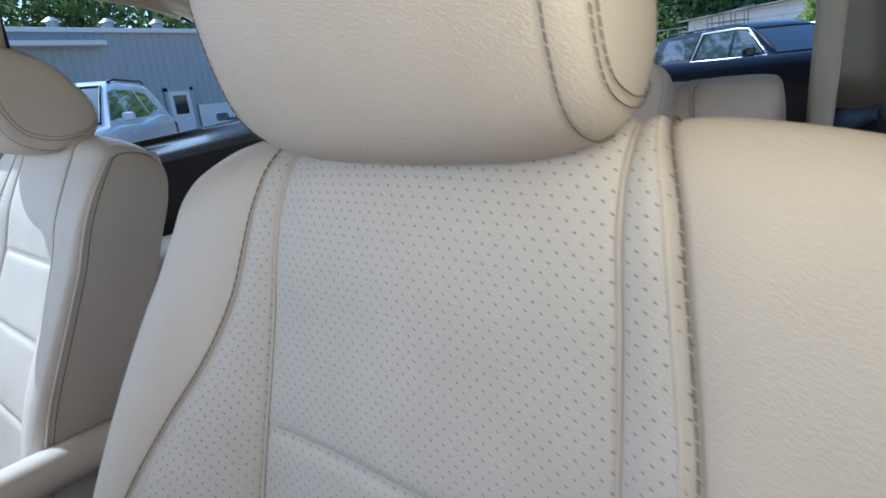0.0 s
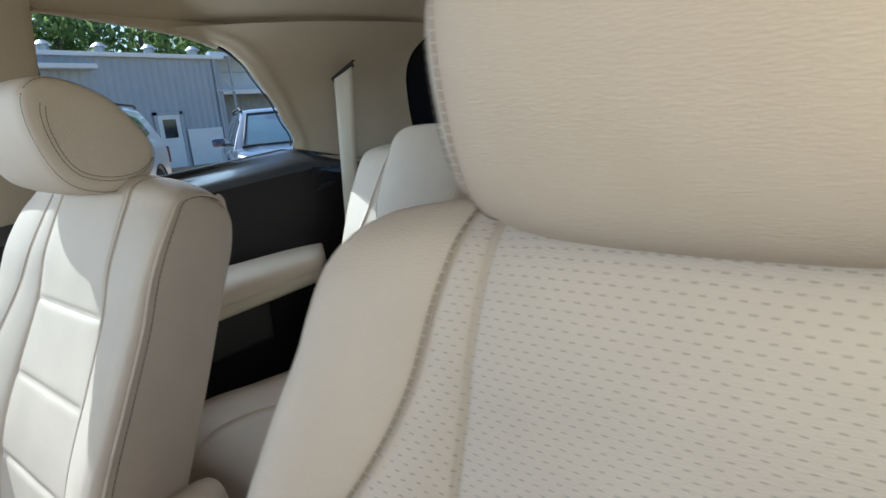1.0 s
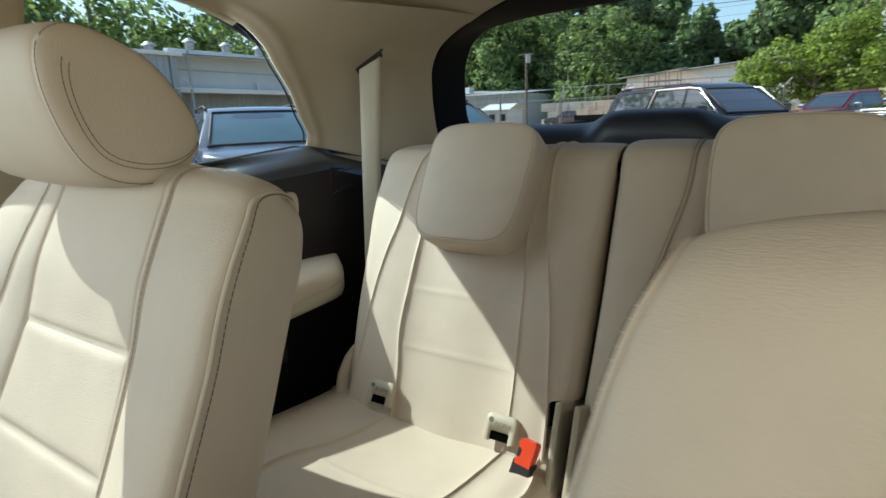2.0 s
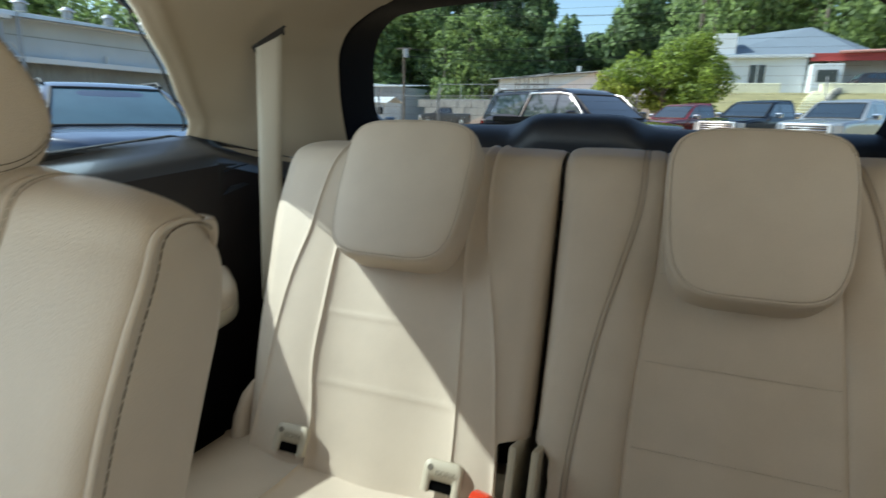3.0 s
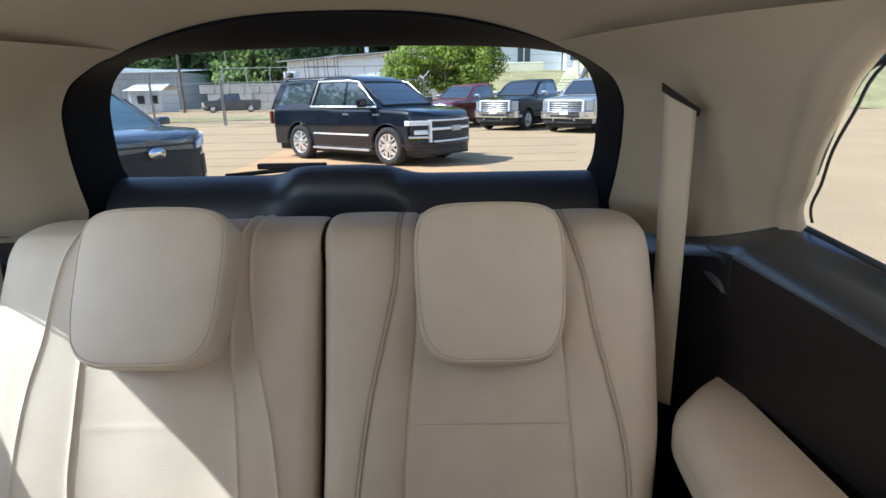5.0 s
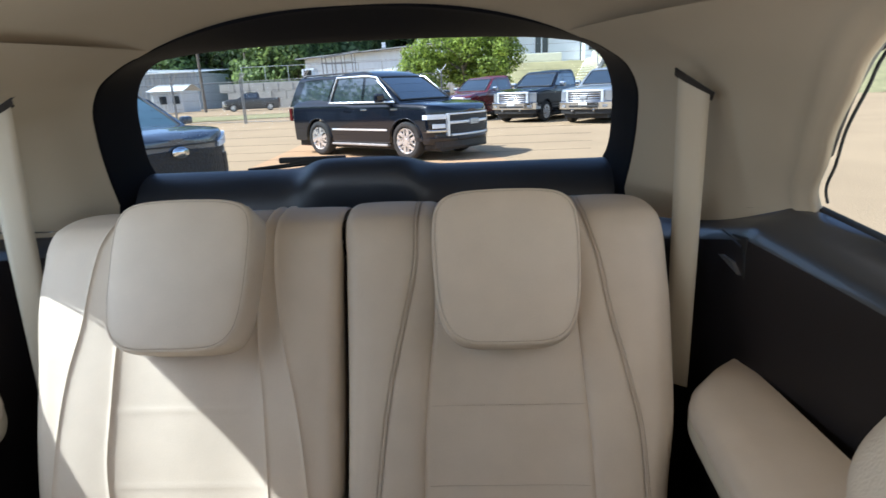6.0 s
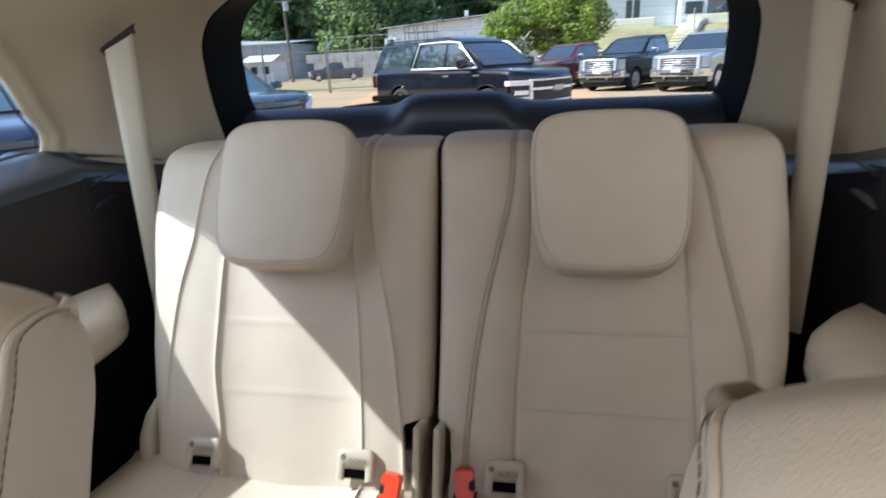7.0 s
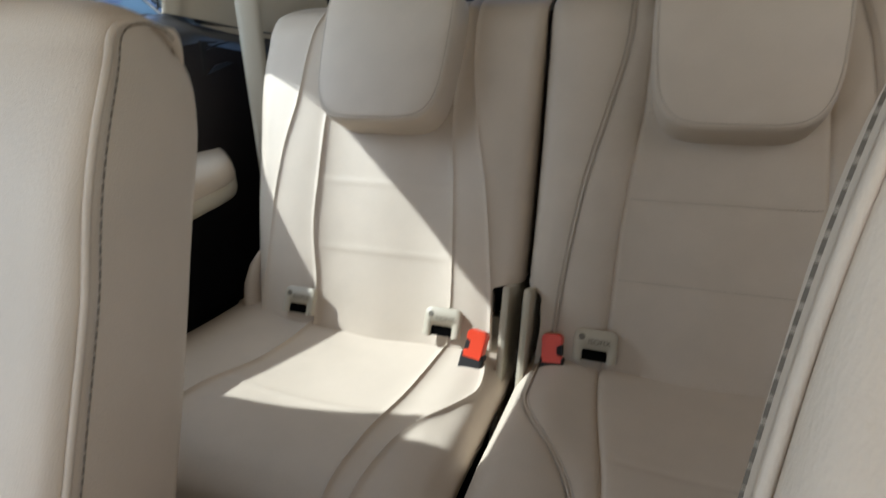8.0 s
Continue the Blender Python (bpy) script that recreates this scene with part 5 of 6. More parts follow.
        if rails:
            tube("roof_rail", [(sg * hw * 0.70, c1 + 0.1, roof_top + 0.02), (sg * hw * 0.71, c1 + 0.25, roof_top + 0.06), (sg * hw * 0.71, c2 - 0.3, roof_top + 0.06), (sg * hw * 0.70, c2 - 0.1, roof_top + 0.01)], 0.02, TRIM, ob)
        for k, wl in enumerate(wheels):
            wheel(ob, wl, sg * (hw - 0.13), r, 0.25, sg, spokes)
            a = np.linspace(0.05, math.pi - 0.05, 24)
            tube("arch_trim", [(sg * (hw + 0.0), wl + r * 1.16 * math.cos(t), r + r * 1.16 * math.sin(t)) for t in a], 0.016, TRIM if front != "suv" else paint, ob, sides=6)
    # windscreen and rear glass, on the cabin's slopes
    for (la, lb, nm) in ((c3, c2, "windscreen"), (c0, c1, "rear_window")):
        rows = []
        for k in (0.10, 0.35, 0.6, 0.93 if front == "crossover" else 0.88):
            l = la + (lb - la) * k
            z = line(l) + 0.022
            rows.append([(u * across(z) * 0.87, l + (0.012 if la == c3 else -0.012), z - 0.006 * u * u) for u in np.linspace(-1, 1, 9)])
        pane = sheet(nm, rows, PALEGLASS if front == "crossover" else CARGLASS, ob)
        rim = [np.array(rows[0]), np.array([row[-1] for row in rows[1:-1]]), np.array(rows[-1])[::-1], np.array([row[0] for row in rows[-2:0:-1]])]
        tube("window_seal", [tuple(p) for p in np.concatenate(rim)], 0.022, TRIM, pane, sides=6, closed=True)
    # front end
    f = L / 2
    ht = hood[-1][1]
    if front == "truck":
        g0, g1 = ht - 0.50, ht - 0.02
        bent("grille", -hw * 0.68, hw * 0.68, g0, g1, 0.03, TRIM)
        bent("grille_frame", -hw * 0.70, hw * 0.70, g1 - 0.05, g1 + 0.01, 0.055, BRIGHT)
        for q in range(5):
            bent("grille_bar", -hw * 0.66, hw * 0.66, g0 + 0.035 + 0.08 * q, g0 + 0.065 + 0.08 * q, 0.05, CHROME)
        for sg in (-1, 1):
            bent("grille_frame", sg * hw * 0.70, sg * hw * 0.62, g0, g1, 0.06, BRIGHT, n=3)
            bent("headlamp", sg * hw * 0.72, sg * hw * 0.97, g0 + 0.10, g1 - 0.02, 0.03, LAMP)
            bent("lamp_bezel", sg * hw * 0.72, sg * hw * 0.98, g0 + 0.02, g0 + 0.10, 0.02, TRIM)
            bent("fog_lamp", sg * hw * 0.70, sg * hw * 0.86, 0.60, 0.70, 0.135, LAMP, n=4)
            box_part("tow_hook", sg * 0.42 - 0.03, sg * 0.42 + 0.03, f + 0.02, f + 0.12, 0.46, 0.52, CHROME, ob, bevel=0.015)
        bent("badge", -0.13, 0.13, g0 + 0.20, g0 + 0.31, 0.085, STEEL, n=5)
        bent("bumper", -hw, hw, 0.54, 0.80, 0.12, CHROME, "bright chrome front bumper", deep=0.25, n=20)
        bent("lower_intake", -hw * 0.55, hw * 0.55, 0.60, 0.68, 0.130, TRIM)
        bent("lower_bumper", -hw * 0.95, hw * 0.95, 0.36, 0.55, 0.04, TRIM, deep=0.25)
        bent("number_plate", -0.16, 0.16, 0.68, 0.78, 0.135, WHITEMETAL, n=3)
    elif front == "suv":
        low = lambda x: ht - 0.50 + 0.06 * abs(x / hw) ** 2
        bent("grille", -hw * 0.66, hw * 0.66, low, ht - 0.06, 0.02, TRIM)
        bent("grille_bar", -hw * 0.70, hw * 0.70, ht - 0.085, ht - 0.05, 0.05, BRIGHT)
        bent("grille_bar", -hw * 0.70, hw * 0.70, ht - 0.27, ht - 0.215, 0.055, BRIGHT)
        bent("grille_bar", -hw * 0.62, hw * 0.62, ht - 0.52, ht - 0.48, 0.055, BRIGHT)
        bent("badge", -0.15, 0.15, ht - 0.305, ht - 0.185, 0.085, STEEL, n=5)
        for sg in (-1, 1):
            bent("grille_bar", sg * hw * 0.705, sg * hw * 0.665, ht - 0.52, ht - 0.06, 0.05, BRIGHT, n=4)
            lamp = bent("headlamp", sg * hw * 0.71, sg * hw * 1.012, ht - 0.165, ht - 0.065, 0.03, BRIGHTLAMP, "long clear wraparound headlamp")
            bent("lamp_bezel", sg * hw * 0.73, sg * hw * 0.97, ht - 0.26, ht - 0.17, 0.02, TRIM, owner=lamp)
            bent("headlamp", sg * hw * 0.73, sg * hw * 0.93, ht - 0.35, ht - 0.262, 0.025, BRIGHTLAMP)
            bent("lamp_strip", sg * hw * 0.70, sg * hw * 1.00, ht - 0.43, ht - 0.385, 0.03, CHROME)
            bent("fog_lamp", sg * hw * 0.74, sg * hw * 0.90, 0.50, 0.56, 0.055, TRIM, n=5)
        bent("bumper", -hw * 1.0, hw * 1.0, 0.42, ht - 0.54, 0.05, paint, deep=0.3, n=20)
        bent("bumper_lip", -hw * 0.9, hw * 0.9, 0.27, 0.425, 0.01, TRIM, deep=0.3)
        bent("lower_intake", -hw * 0.5, hw * 0.5, 0.44, 0.475, 0.06, TRIM)
    else:
        low = lambda x: 0.36 + 0.02 * abs(x / hw)
        bent("grille", -hw * 0.78, hw * 0.78, low, lambda x: ht - 0.11 - 0.05 * abs(x / hw), 0.012, MESHBLACK, "dark honeycomb grille")
        bent("upper_grille", -hw * 0.72, hw * 0.72, ht - 0.075, ht - 0.055, 0.012, TRIM)
        for sg in (-1, 1):
            bent("headlamp", sg * hw * 0.68, sg * hw * 1.012, lambda x: ht - 0.20 + 0.09 * abs(x / hw), lambda x: ht - 0.06 + 0.10 * (abs(x / hw) - 0.7) / 0.3, 0.034, BRIGHTLAMP)
            bent("corner_vent", sg * hw * 0.80, sg * hw * 1.005, 0.36, ht - 0.24, 0.014, TRIM)
            bent("fog_lamp", sg * hw * 0.83, sg * hw * 0.93, 0.46, 0.53, 0.03, LAMP, n=4)
        bm = bmesh.new()
        made = bmesh.ops.create_cone(bm, cap_ends=True, segments=24, radius1=0.080, radius2=0.070, depth=0.04)["verts"]
        bmesh.ops.transform(bm, matrix=Matrix.Translation((0, nose(0) + 0.03, ht - 0.145)) @ Matrix.Diagonal((1.35, 1, 0.9, 1)) @ Matrix.Rotation(math.pi / 2, 4, "X"), verts=made)
        part("badge", bm, CHROME, ob)
        bent("bumper_lip", -hw * 0.95, hw * 0.95, 0.24, 0.37, 0.01, TRIM, deep=0.3)
    for sg in (-1, 1):
        box_part("tail_lamp", sg * hw * 0.965 - 0.03, sg * hw * 0.965 + 0.03, -L / 2 + 0.03, -L / 2 + 0.13, belt - 0.40, belt - 0.08, TAILLAMP, ob, bevel=0.02)
    return ob


suv_windows = [[(0.16, 0.08), (0.16, 0.88), (-0.68, 0.88), (-0.84, 0.08)], [(1.12, 0.08), (0.52, 0.84), (0.24, 0.88), (0.24, 0.08)], [(-1.06, 0.08), (-0.88, 0.90), (-1.98, 0.86), (-2.20, 0.10)]]
vehicle("large_suv", "glossy black large SUV with chrome window trim, parked on the lot", "SUV", (-1.68, 12.95), (0.80, -0.60), NAVY, 5.18, 2.04, 1.89, (1.53, -1.42), 0.42, 1.24,
        [(0.9, 1.24), (1.5, 1.23), (2.1, 1.19), (2.45, 1.12), (2.59, 1.04)], (-2.52, -2.26, 0.42, 1.38), 1.87, suv_windows, rear_top=[(-2.59, 1.10), (-2.4, 1.22), (0, 1.24)], front="suv", chrome=[(-0.96, 0.03), (-0.76, 0.94), (0.26, 0.94), (0.58, 0.88), (1.24, 0.03)], rails=True)
truck_windows = [[(0.35, 0.12), (0.35, 0.84), (-0.55, 0.84), (-0.60, 0.12)], [(1.20, 0.12), (0.66, 0.82), (0.43, 0.84), (0.43, 0.12)]]
truck = dict(L=5.95, W=2.06, H=2.0, wheels=(1.98, -1.95), r=0.42, belt=1.36, hood=[(1.2, 1.36), (1.6, 1.36), (2.5, 1.30), (2.97, 1.22)], cabin=(-0.85, -0.72, 0.50, 1.35), roof_top=1.98, windows=truck_windows,
             rear_top=[(-2.97, 1.36), (-1.0, 1.36), (0, 1.36)], bed=(-2.85, -0.95), front="truck", chrome=False)
vehicle("heavy_pickup", "dark blue-black crew cab pickup with chrome grille and bumper", "pickup truck", (3.95, 24.6), (-0.60, -0.80), BLACKPAINT, **truck)
vehicle("heavy_pickup", "silver crew cab pickup with bright chrome grille and bumper", "pickup truck", (6.35, 22.6), (-0.58, -0.815), SILVER, **truck)
vehicle("pickup", "dark red crew cab pickup parked behind the others", "pickup truck", (1.35, 27.2), (-0.60, -0.80), MAROON, 5.8, 1.98, 1.9, (1.9, -1.8), 0.39, 1.26,
        [(1.2, 1.26), (1.6, 1.25), (2.4, 1.18), (2.9, 1.06)], (-0.85, -0.72, 0.50, 1.40), 1.88, truck_windows, rear_top=[(-2.9, 1.26), (-1.0, 1.26), (0, 1.26)], bed=(-2.8, -0.95), front="truck", chrome=False)
vehicle("pickup", "dark grey pickup parked by the concrete wall", "pickup truck", (-22.5, 59.5), (-0.93, -0.35), CHARCOAL, 5.8, 1.98, 1.9, (1.9, -1.8), 0.39, 1.26,
        [(1.2, 1.26), (1.6, 1.25), (2.4, 1.18), (2.9, 1.06)], (-0.85, -0.72, 0.50, 1.40), 1.88, truck_windows, rear_top=[(-2.9, 1.26), (-1.0, 1.26), (0, 1.26)], bed=(-2.8, -0.95), front="truck", chrome=False)
cross_windows = [[(0.15, 0.12), (0.15, 0.84), (-0.65, 0.82), (-0.80, 0.14)], [(1.08, 0.12), (0.50, 0.78), (0.23, 0.84), (0.23, 0.12)], [(-0.92, 0.16), (-0.78, 0.82), (-1.25, 0.74), (-1.5, 0.30)]]
cross = dict(L=4.6, W=1.86, H=1.69, wheels=(1.36, -1.33), r=0.36, belt=1.09, hood=[(0.9, 1.12), (1.4, 1.10), (1.95, 1.05), (2.2, 0.98), (2.3, 0.90)], cabin=(-2.15, -1.65, 0.30, 1.28), roof_top=1.64, windows=cross_windows,
             rear_top=[(-2.3, 0.98), (-2.1, 1.08), (0, 1.10)], front="crossover", chrome=False, rails=True, spokes=5)
vehicle("crossover", "slate blue compact SUV with dark grille and round badge", "SUV", (-5.25, 6.96), (0.848, -0.530), SLATE, **{**cross, "hood": [(0.9, 1.16), (1.4, 1.15), (1.95, 1.12), (2.2, 1.07), (2.3, 1.02)]})
vehicle("crossover", "steel blue SUV with clear windscreen parked in the row", "SUV", (-6.66, 4.40), (0.87, -0.49), STEELBLUE, **{**cross, "roof_top": 1.59})
large = {**cross, "H": 1.90, "belt": 1.22, "roof_top": 1.85, "r": 0.39, "hood": [(x, z + 0.12) for x, z in cross["hood"]], "rear_top": [(x, z + 0.13) for x, z in cross["rear_top"]]}
vehicle("white_suv", "white SUV with roof rails parked before the metal building", "SUV", (-9.4, 2.3), (0.766, -0.643), WHITEPAINT, **large)


# ---- buildings ----
def cladding(name, a, b, z0, z1, mat, parent, pitch=0.30, depth=0.03, label="", rise=0.0):
    """A ribbed metal wall from a to b."""
    a, b = Vector((*a, 0)), Vector((*b, 0))
    run = (b - a).length
    t = (b - a) / run
    nrm = Vector((t.y, -t.x, 0))
    pts = []
    k = 0.0
    while k < run:
        for d, o in ((0, 0), (0.55, 0), (0.65, depth), (0.9, depth)):
            if k + d * pitch <= run:
                pts.append(a + t * (k + d * pitch) + nrm * o)
        k += pitch
    pts.append(b)
    return sheet(name, [[(p.x, p.y, z + (rise * (p - a).length / run if z == z1 else 0.0)) for p in pts] for z in (z0, (z0 + z1) / 2, z1)], mat, parent, label)


def flat_part(name, pts, mat, parent, label=""):
    bm = bmesh.new()
    bm.faces.new([bm.verts.new(p) for p in pts])
    return part(name, bm, mat, parent, label, smooth=False)


def metal_building():
    b = thing("metal_building", (0, 0, 0), "long grey ribbed metal building with white gutter and roof vents", "building")
    z0 = GROUND
    cladding("wall", (-22.5, 13.4), (-22.5, -14), z0, 4.45, GREYMETAL, b)
    cladding("wall", (-23.6, 34), (-23.6, 13.4), 3.15, 4.70, PALEMETAL, b, pitch=0.9, depth=0.015)
    box_part("panel_joint", -23.60, -23.565, 13.4, 34, 3.98, 4.02, GREYMETAL, b, bevel=0)
    cladding("lower_wall", (-24.4, 34), (-24.4, 13.4), z0, 3.15, BROWNMETAL, b)
    box_part("gutter", -22.62, -22.30, -14, 13.6, 4.40, 4.56, WHITEMETAL, b, bevel=0.03)
    box_part("gutter", -23.72, -23.35, 13.6, 34, 4.62, 4.86, WHITEWALL, b, bevel=0.03)
    box_part("canopy_edge", -23.5, -23.1, 13.5, 34, 2.98, 3.20, WHITEWALL, b, bevel=0.03)
    box_part("canopy", -24.5, -23.2, 13.5, 34, 3.10, 3.17, WHITEMETAL, b, bevel=0)
    for q in (18.2, 26.0):
        box_part("canopy_strap", -23.50, -23.42, q, q + 0.12, 3.2, 3.55, WHITEMETAL, b, bevel=0.01)
    flat_part("roof", [(-22.35, -14, 4.50), (-22.35, 13.5, 4.53), (-22.35, 34, 4.84), (-36, 34, 6.0), (-36, -14, 5.7)], STEEL, b)
    for y in np.arange(-10, 33, 1.9):
        bm = bmesh.new()
        bmesh.ops.create_cone(bm, cap_ends=True, segments=14, radius1=0.2, radius2=0.2, depth=0.3, matrix=Matrix.Translation((-23.4, y, 4.75 + (0.3 if y > 13.5 else 0))))
        bmesh.ops.create_cone(bm, cap_ends=True, segments=14, radius1=0.32, radius2=0.1, depth=0.16, matrix=Matrix.Translation((-23.4, y, 4.96 + (0.3 if y > 13.5 else 0))))
        part("roof_vent", bm, STEEL, b, smooth=False)
    tube("downpipe", [(-22.40, 13.1, 4.45), (-22.40, 13.1, 0.1)], 0.07, GREYMETAL, b)
    tube("downpipe", [(-22.45, 13.9, 4.7), (-22.45, 13.9, 0.1)], 0.06, GREYMETAL, b)
    tube("bracket", [(-22.4, 13.0, 3.1), (-22.4, 13.9, 3.1), (-22.4, 13.5, 3.6)], 0.04, WHITEMETAL, b)
    door = box_part("door", -22.50, -22.40, 10.2, 11.15, z0, 2.18, WHITEMETAL, b, bevel=0.01)
    box_part("door_frame", -22.48, -22.36, 10.08, 10.2, z0, 2.30, GREYMETAL, door, bevel=0)
    box_part("door_frame", -22.48, -22.36, 11.15, 11.27, z0, 2.30, GREYMETAL, door, bevel=0)
    box_part("door_frame", -22.48, -22.36, 10.08, 11.27, 2.18, 2.30, GREYMETAL, door, bevel=0)
    box_part("door_window", -22.40, -22.385, 10.4, 10.95, 1.25, 2.0, DARKGLASS, door, bevel=0)
    box_part("wall_panel", -22.46, -22.40, 11.4, 13.0, z0, 1.55, WHITEMETAL, b, bevel=0.01)
    box_part("awning", -22.5, -21.9, 2.0, 8.2, 3.92, 4.09, WHITEMETAL, b, bevel=0.02)


metal_building()


def left_building():
    b = thing("storage_building", (-42, 82, GROUND), "grey metal storage building with low roof", "building")
    cladding("wall", (-64 + 42, 76 - 82), (-36.5 + 42, 77.6 - 82), 0, 5.0, GREYMETAL, b, pitch=0.6, depth=0.05)
    cladding("wall", (-36.5 + 42, 77.6 - 82), (-36.5 + 42, 98 - 82), 0, 5.0, GREYMETAL, b, pitch=0.6, depth=0.05)
    flat_part("roof", [(-23, -6.4, 5.9), (5.8, -4.8, 5.0), (5.8, 8, 5.8), (-23, 6, 7.0)], GREYMETAL, b)
    box_part("gutter", -23, 5.9, -6.3, -5.9, 4.9, 5.1, WHITEMETAL, b, bevel=0.03)
    box_part("roof_vent", -6.2, -4.9, -2.5, -1.0, 5.1, 6.4, WHITEMETAL, b, bevel=0.06)
    s = thing("white_shed", (-32.5, 67, GROUND), "small white shed with low roof and two windows", "shed")
    cladding("wall", (-4.2, -1.6), (-0.6, -1.3), 0, 2.5, WHITEMETAL, s, pitch=0.35)
    cladding("wall", (-0.6, -1.3), (-0.6, 3.0), 0, 2.5, WHITEMETAL, s, pitch=0.35)
    cladding("wall", (-4.2, 3.0), (-4.2, -1.6), 0, 2.5, WHITEMETAL, s, pitch=0.35)
    flat_part("roof", [(-4.6, -2.0, 2.45), (-0.2, -1.7, 2.45), (-0.3, 1, 3.25), (-4.5, 1, 3.25)], WHITEMETAL, s)
    flat_part("roof", [(-4.5, 1, 3.25), (-0.3, 1, 3.25), (-0.2, 3.4, 2.45), (-4.6, 3.4, 2.45)], WHITEMETAL, s)
    for x in (-3.3, -1.8):
        w = box_part("window", x, x + 0.9, -1.62 + (x + 4.2) * 0.08, -1.5 + (x + 4.2) * 0.08, 1.0, 1.9, DARKGLASS, s, bevel=0)
        box_part("window_frame", x - 0.08, x + 0.98, -1.60 + (x + 4.2) * 0.08, -1.56 + (x + 4.2) * 0.08, 0.92, 1.98, WHITEMETAL, w, bevel=0.01)


left_building()


def warehouse():
    b = thing("white_warehouse", (-13, 84, GROUND), "long white warehouse with a low metal roof", "building")
    cladding("wall", (-10, 0), (16, -8), 0, 6.36, WHITEWALL, b, pitch=0.9, depth=0.03, rise=1.06)
    cladding("wall", (-10, 14), (-10, 0), 0, 6.3, WHITEWALL, b, pitch=0.9, depth=0.05)
    flat_part("roof", [(-11.2, -0.8, 6.35), (16.5, -9.0, 7.5), (16.5, 8, 8.4), (-11.2, 14, 7.5)], STEEL, b)
    tube("roof_edge", [(-11.2, -0.8, 6.35), (16.5, -9.0, 7.5)], 0.10, DULLSTEEL, b)
    for x in (2.0, 7.0, 12.0):
        box_part("vent", x, x + 0.5, -3.2 - x * 0.3, -2.7 - x * 0.3, 7.2, 7.9, WHITEMETAL, b)
    t = thing("rack_truck", (-17.2, 71, GROUND), "white flatbed truck with a steel ladder rack", "truck")
    box_part("cab", -2.6, -0.9, -1, 1, 2.9, 4.5, WHITEPAINT, t, bevel=0.3)
    box_part("window", -2.2, -1.3, -1.03, -0.99, 3.7, 4.3, DARKGLASS, t, bevel=0.05)
    box_part("deck", -0.9, 5.0, -1.1, 1.1, 2.9, 3.2, TRIM, t)
    box_part("axle_block", -2.4, 4.6, -0.9, 0.9, 0.0, 2.95, CONCRETE, t)
    for x in (0.2, 1.4, 2.6, 3.9):
        for y in (-1, 1):
            tube("rack_post", [(x, y, 3.2), (x - 0.1, y, 6.0)], 0.055, DULLSTEEL, t)
    for y in (-1, 1):
        tube("rack_rail", [(0.0, y, 5.0), (4.0, y, 5.0)], 0.05, DULLSTEEL, t)
        tube("rack_rail", [(-0.4, y, 5.7), (4.8, y, 6.3)], 0.055, DULLSTEEL, t)


warehouse()


def concrete_wall():
    w = tagged(new("concrete_wall"), "weathered grey concrete block wall with a wire fence on top", "wall", kind="structure")
    w.location = (0, 0, GROUND)
    x = -29.5
    while x < 8:
        y = 69 + 0.02 * x
        for row in range(3):
            dx = 0.9 if row % 2 else 0
            box_part("block", x + dx + 0.01, x + dx + 1.79, y - 0.3 + random.uniform(-0.03, 0.03), y + 0.3, row * 1.0, row * 1.0 + 0.985, CONCRETE, w, bevel=0.03)
        x += 1.8
    f = thing("wire_fence", (0, 72, GROUND + 2.9), "tall wire fence above the concrete wall", "fence")
    for x in np.arange(-28, 4, 3.0):
        tube("post", [(x, 0, 0), (x, 0, 2.2)], 0.05, STEEL, f)
    for z in (0.2, 2.15):
        tube("rail", [(-28, 0, z), (4, 0, z)], 0.035, STEEL, f)


concrete_wall()


def wire_gate(name, x0, x1, y0, y1, height, label):
    g = thing(name, (x0, y0, GROUND), label, "fence", "wire gates")
    d = Vector((x1 - x0, y1 - y0, 0))
    for k in (0.0, 1.0):
        tube("post", [tuple(d * k), tuple(d * k + Vector((0, 0, height + (0.5 if k == 0 else 0.15))))], 0.04, DULLSTEEL, g)
    for z in (0.12, height):
        tube("rail", [(0, 0, z), tuple(d + Vector((0, 0, z)))], 0.016, DULLSTEEL, g)
    run = d.length
    verts, faces = [], []
    u = d.normalized()
    side = Vector((-u.y, u.x, 0)) * 0.003
    step = 0.16
    k = -height
    while k < run:
        for sg in (1, -1):
            a, b = (k, k + height) if sg > 0 else (k + height, k)
            za, zb = 0.12, height
            ca, cb = min(max(a, 0), run), min(max(b, 0), run)
            if abs(b - a) > 1e-6 and abs(cb - ca) > 0.02:
                z1 = za + (ca - a) / (b - a) * (zb - za)
                z2 = za + (cb - a) / (b - a) * (zb - za)
                p, q = u * ca + Vector((0, 0, z1)), u * cb + Vector((0, 0, z2))
                o = len(verts)
                up = Vector((0, 0, 0.0045))
                verts += [tuple(p - up), tuple(p + up), tuple(q + up), tuple(q - up)]
                faces.append((o, o + 1, o + 2, o + 3))
        k += step
    data = bpy.data.meshes.new("wire_mesh")
    data.from_pydata(verts, [], faces)
    link_part("wire_mesh", data, DULLSTEEL, g)
    for k in (0.0, 1.0):
        tube("barb_arm", [tuple(d * k + Vector((0, 0, height + 0.1))), tuple(d * k + Vector((0.3, -0.1, height + 0.45)))], 0.025, STEEL, g)


wire_gate("wire_gate", -16.4, -12.3, 31.3, 30.9, 2.3, "galvanised chain link gate leaf with barbed arms")
wire_gate("wire_gate", -12.2, -8.3, 30.9, 29.5, 2.3, "galvanised chain link gate leaf with barbed arms")
wire_gate("wire_gate", -30, -16.5, 34, 31.4, 2.3, "galvanised chain link fence run beside the gate")
wire_gate("wire_gate", -8.2, -1.0, 29.5, 31.0, 2.3, "galvanised chain link fence run beside the gate")


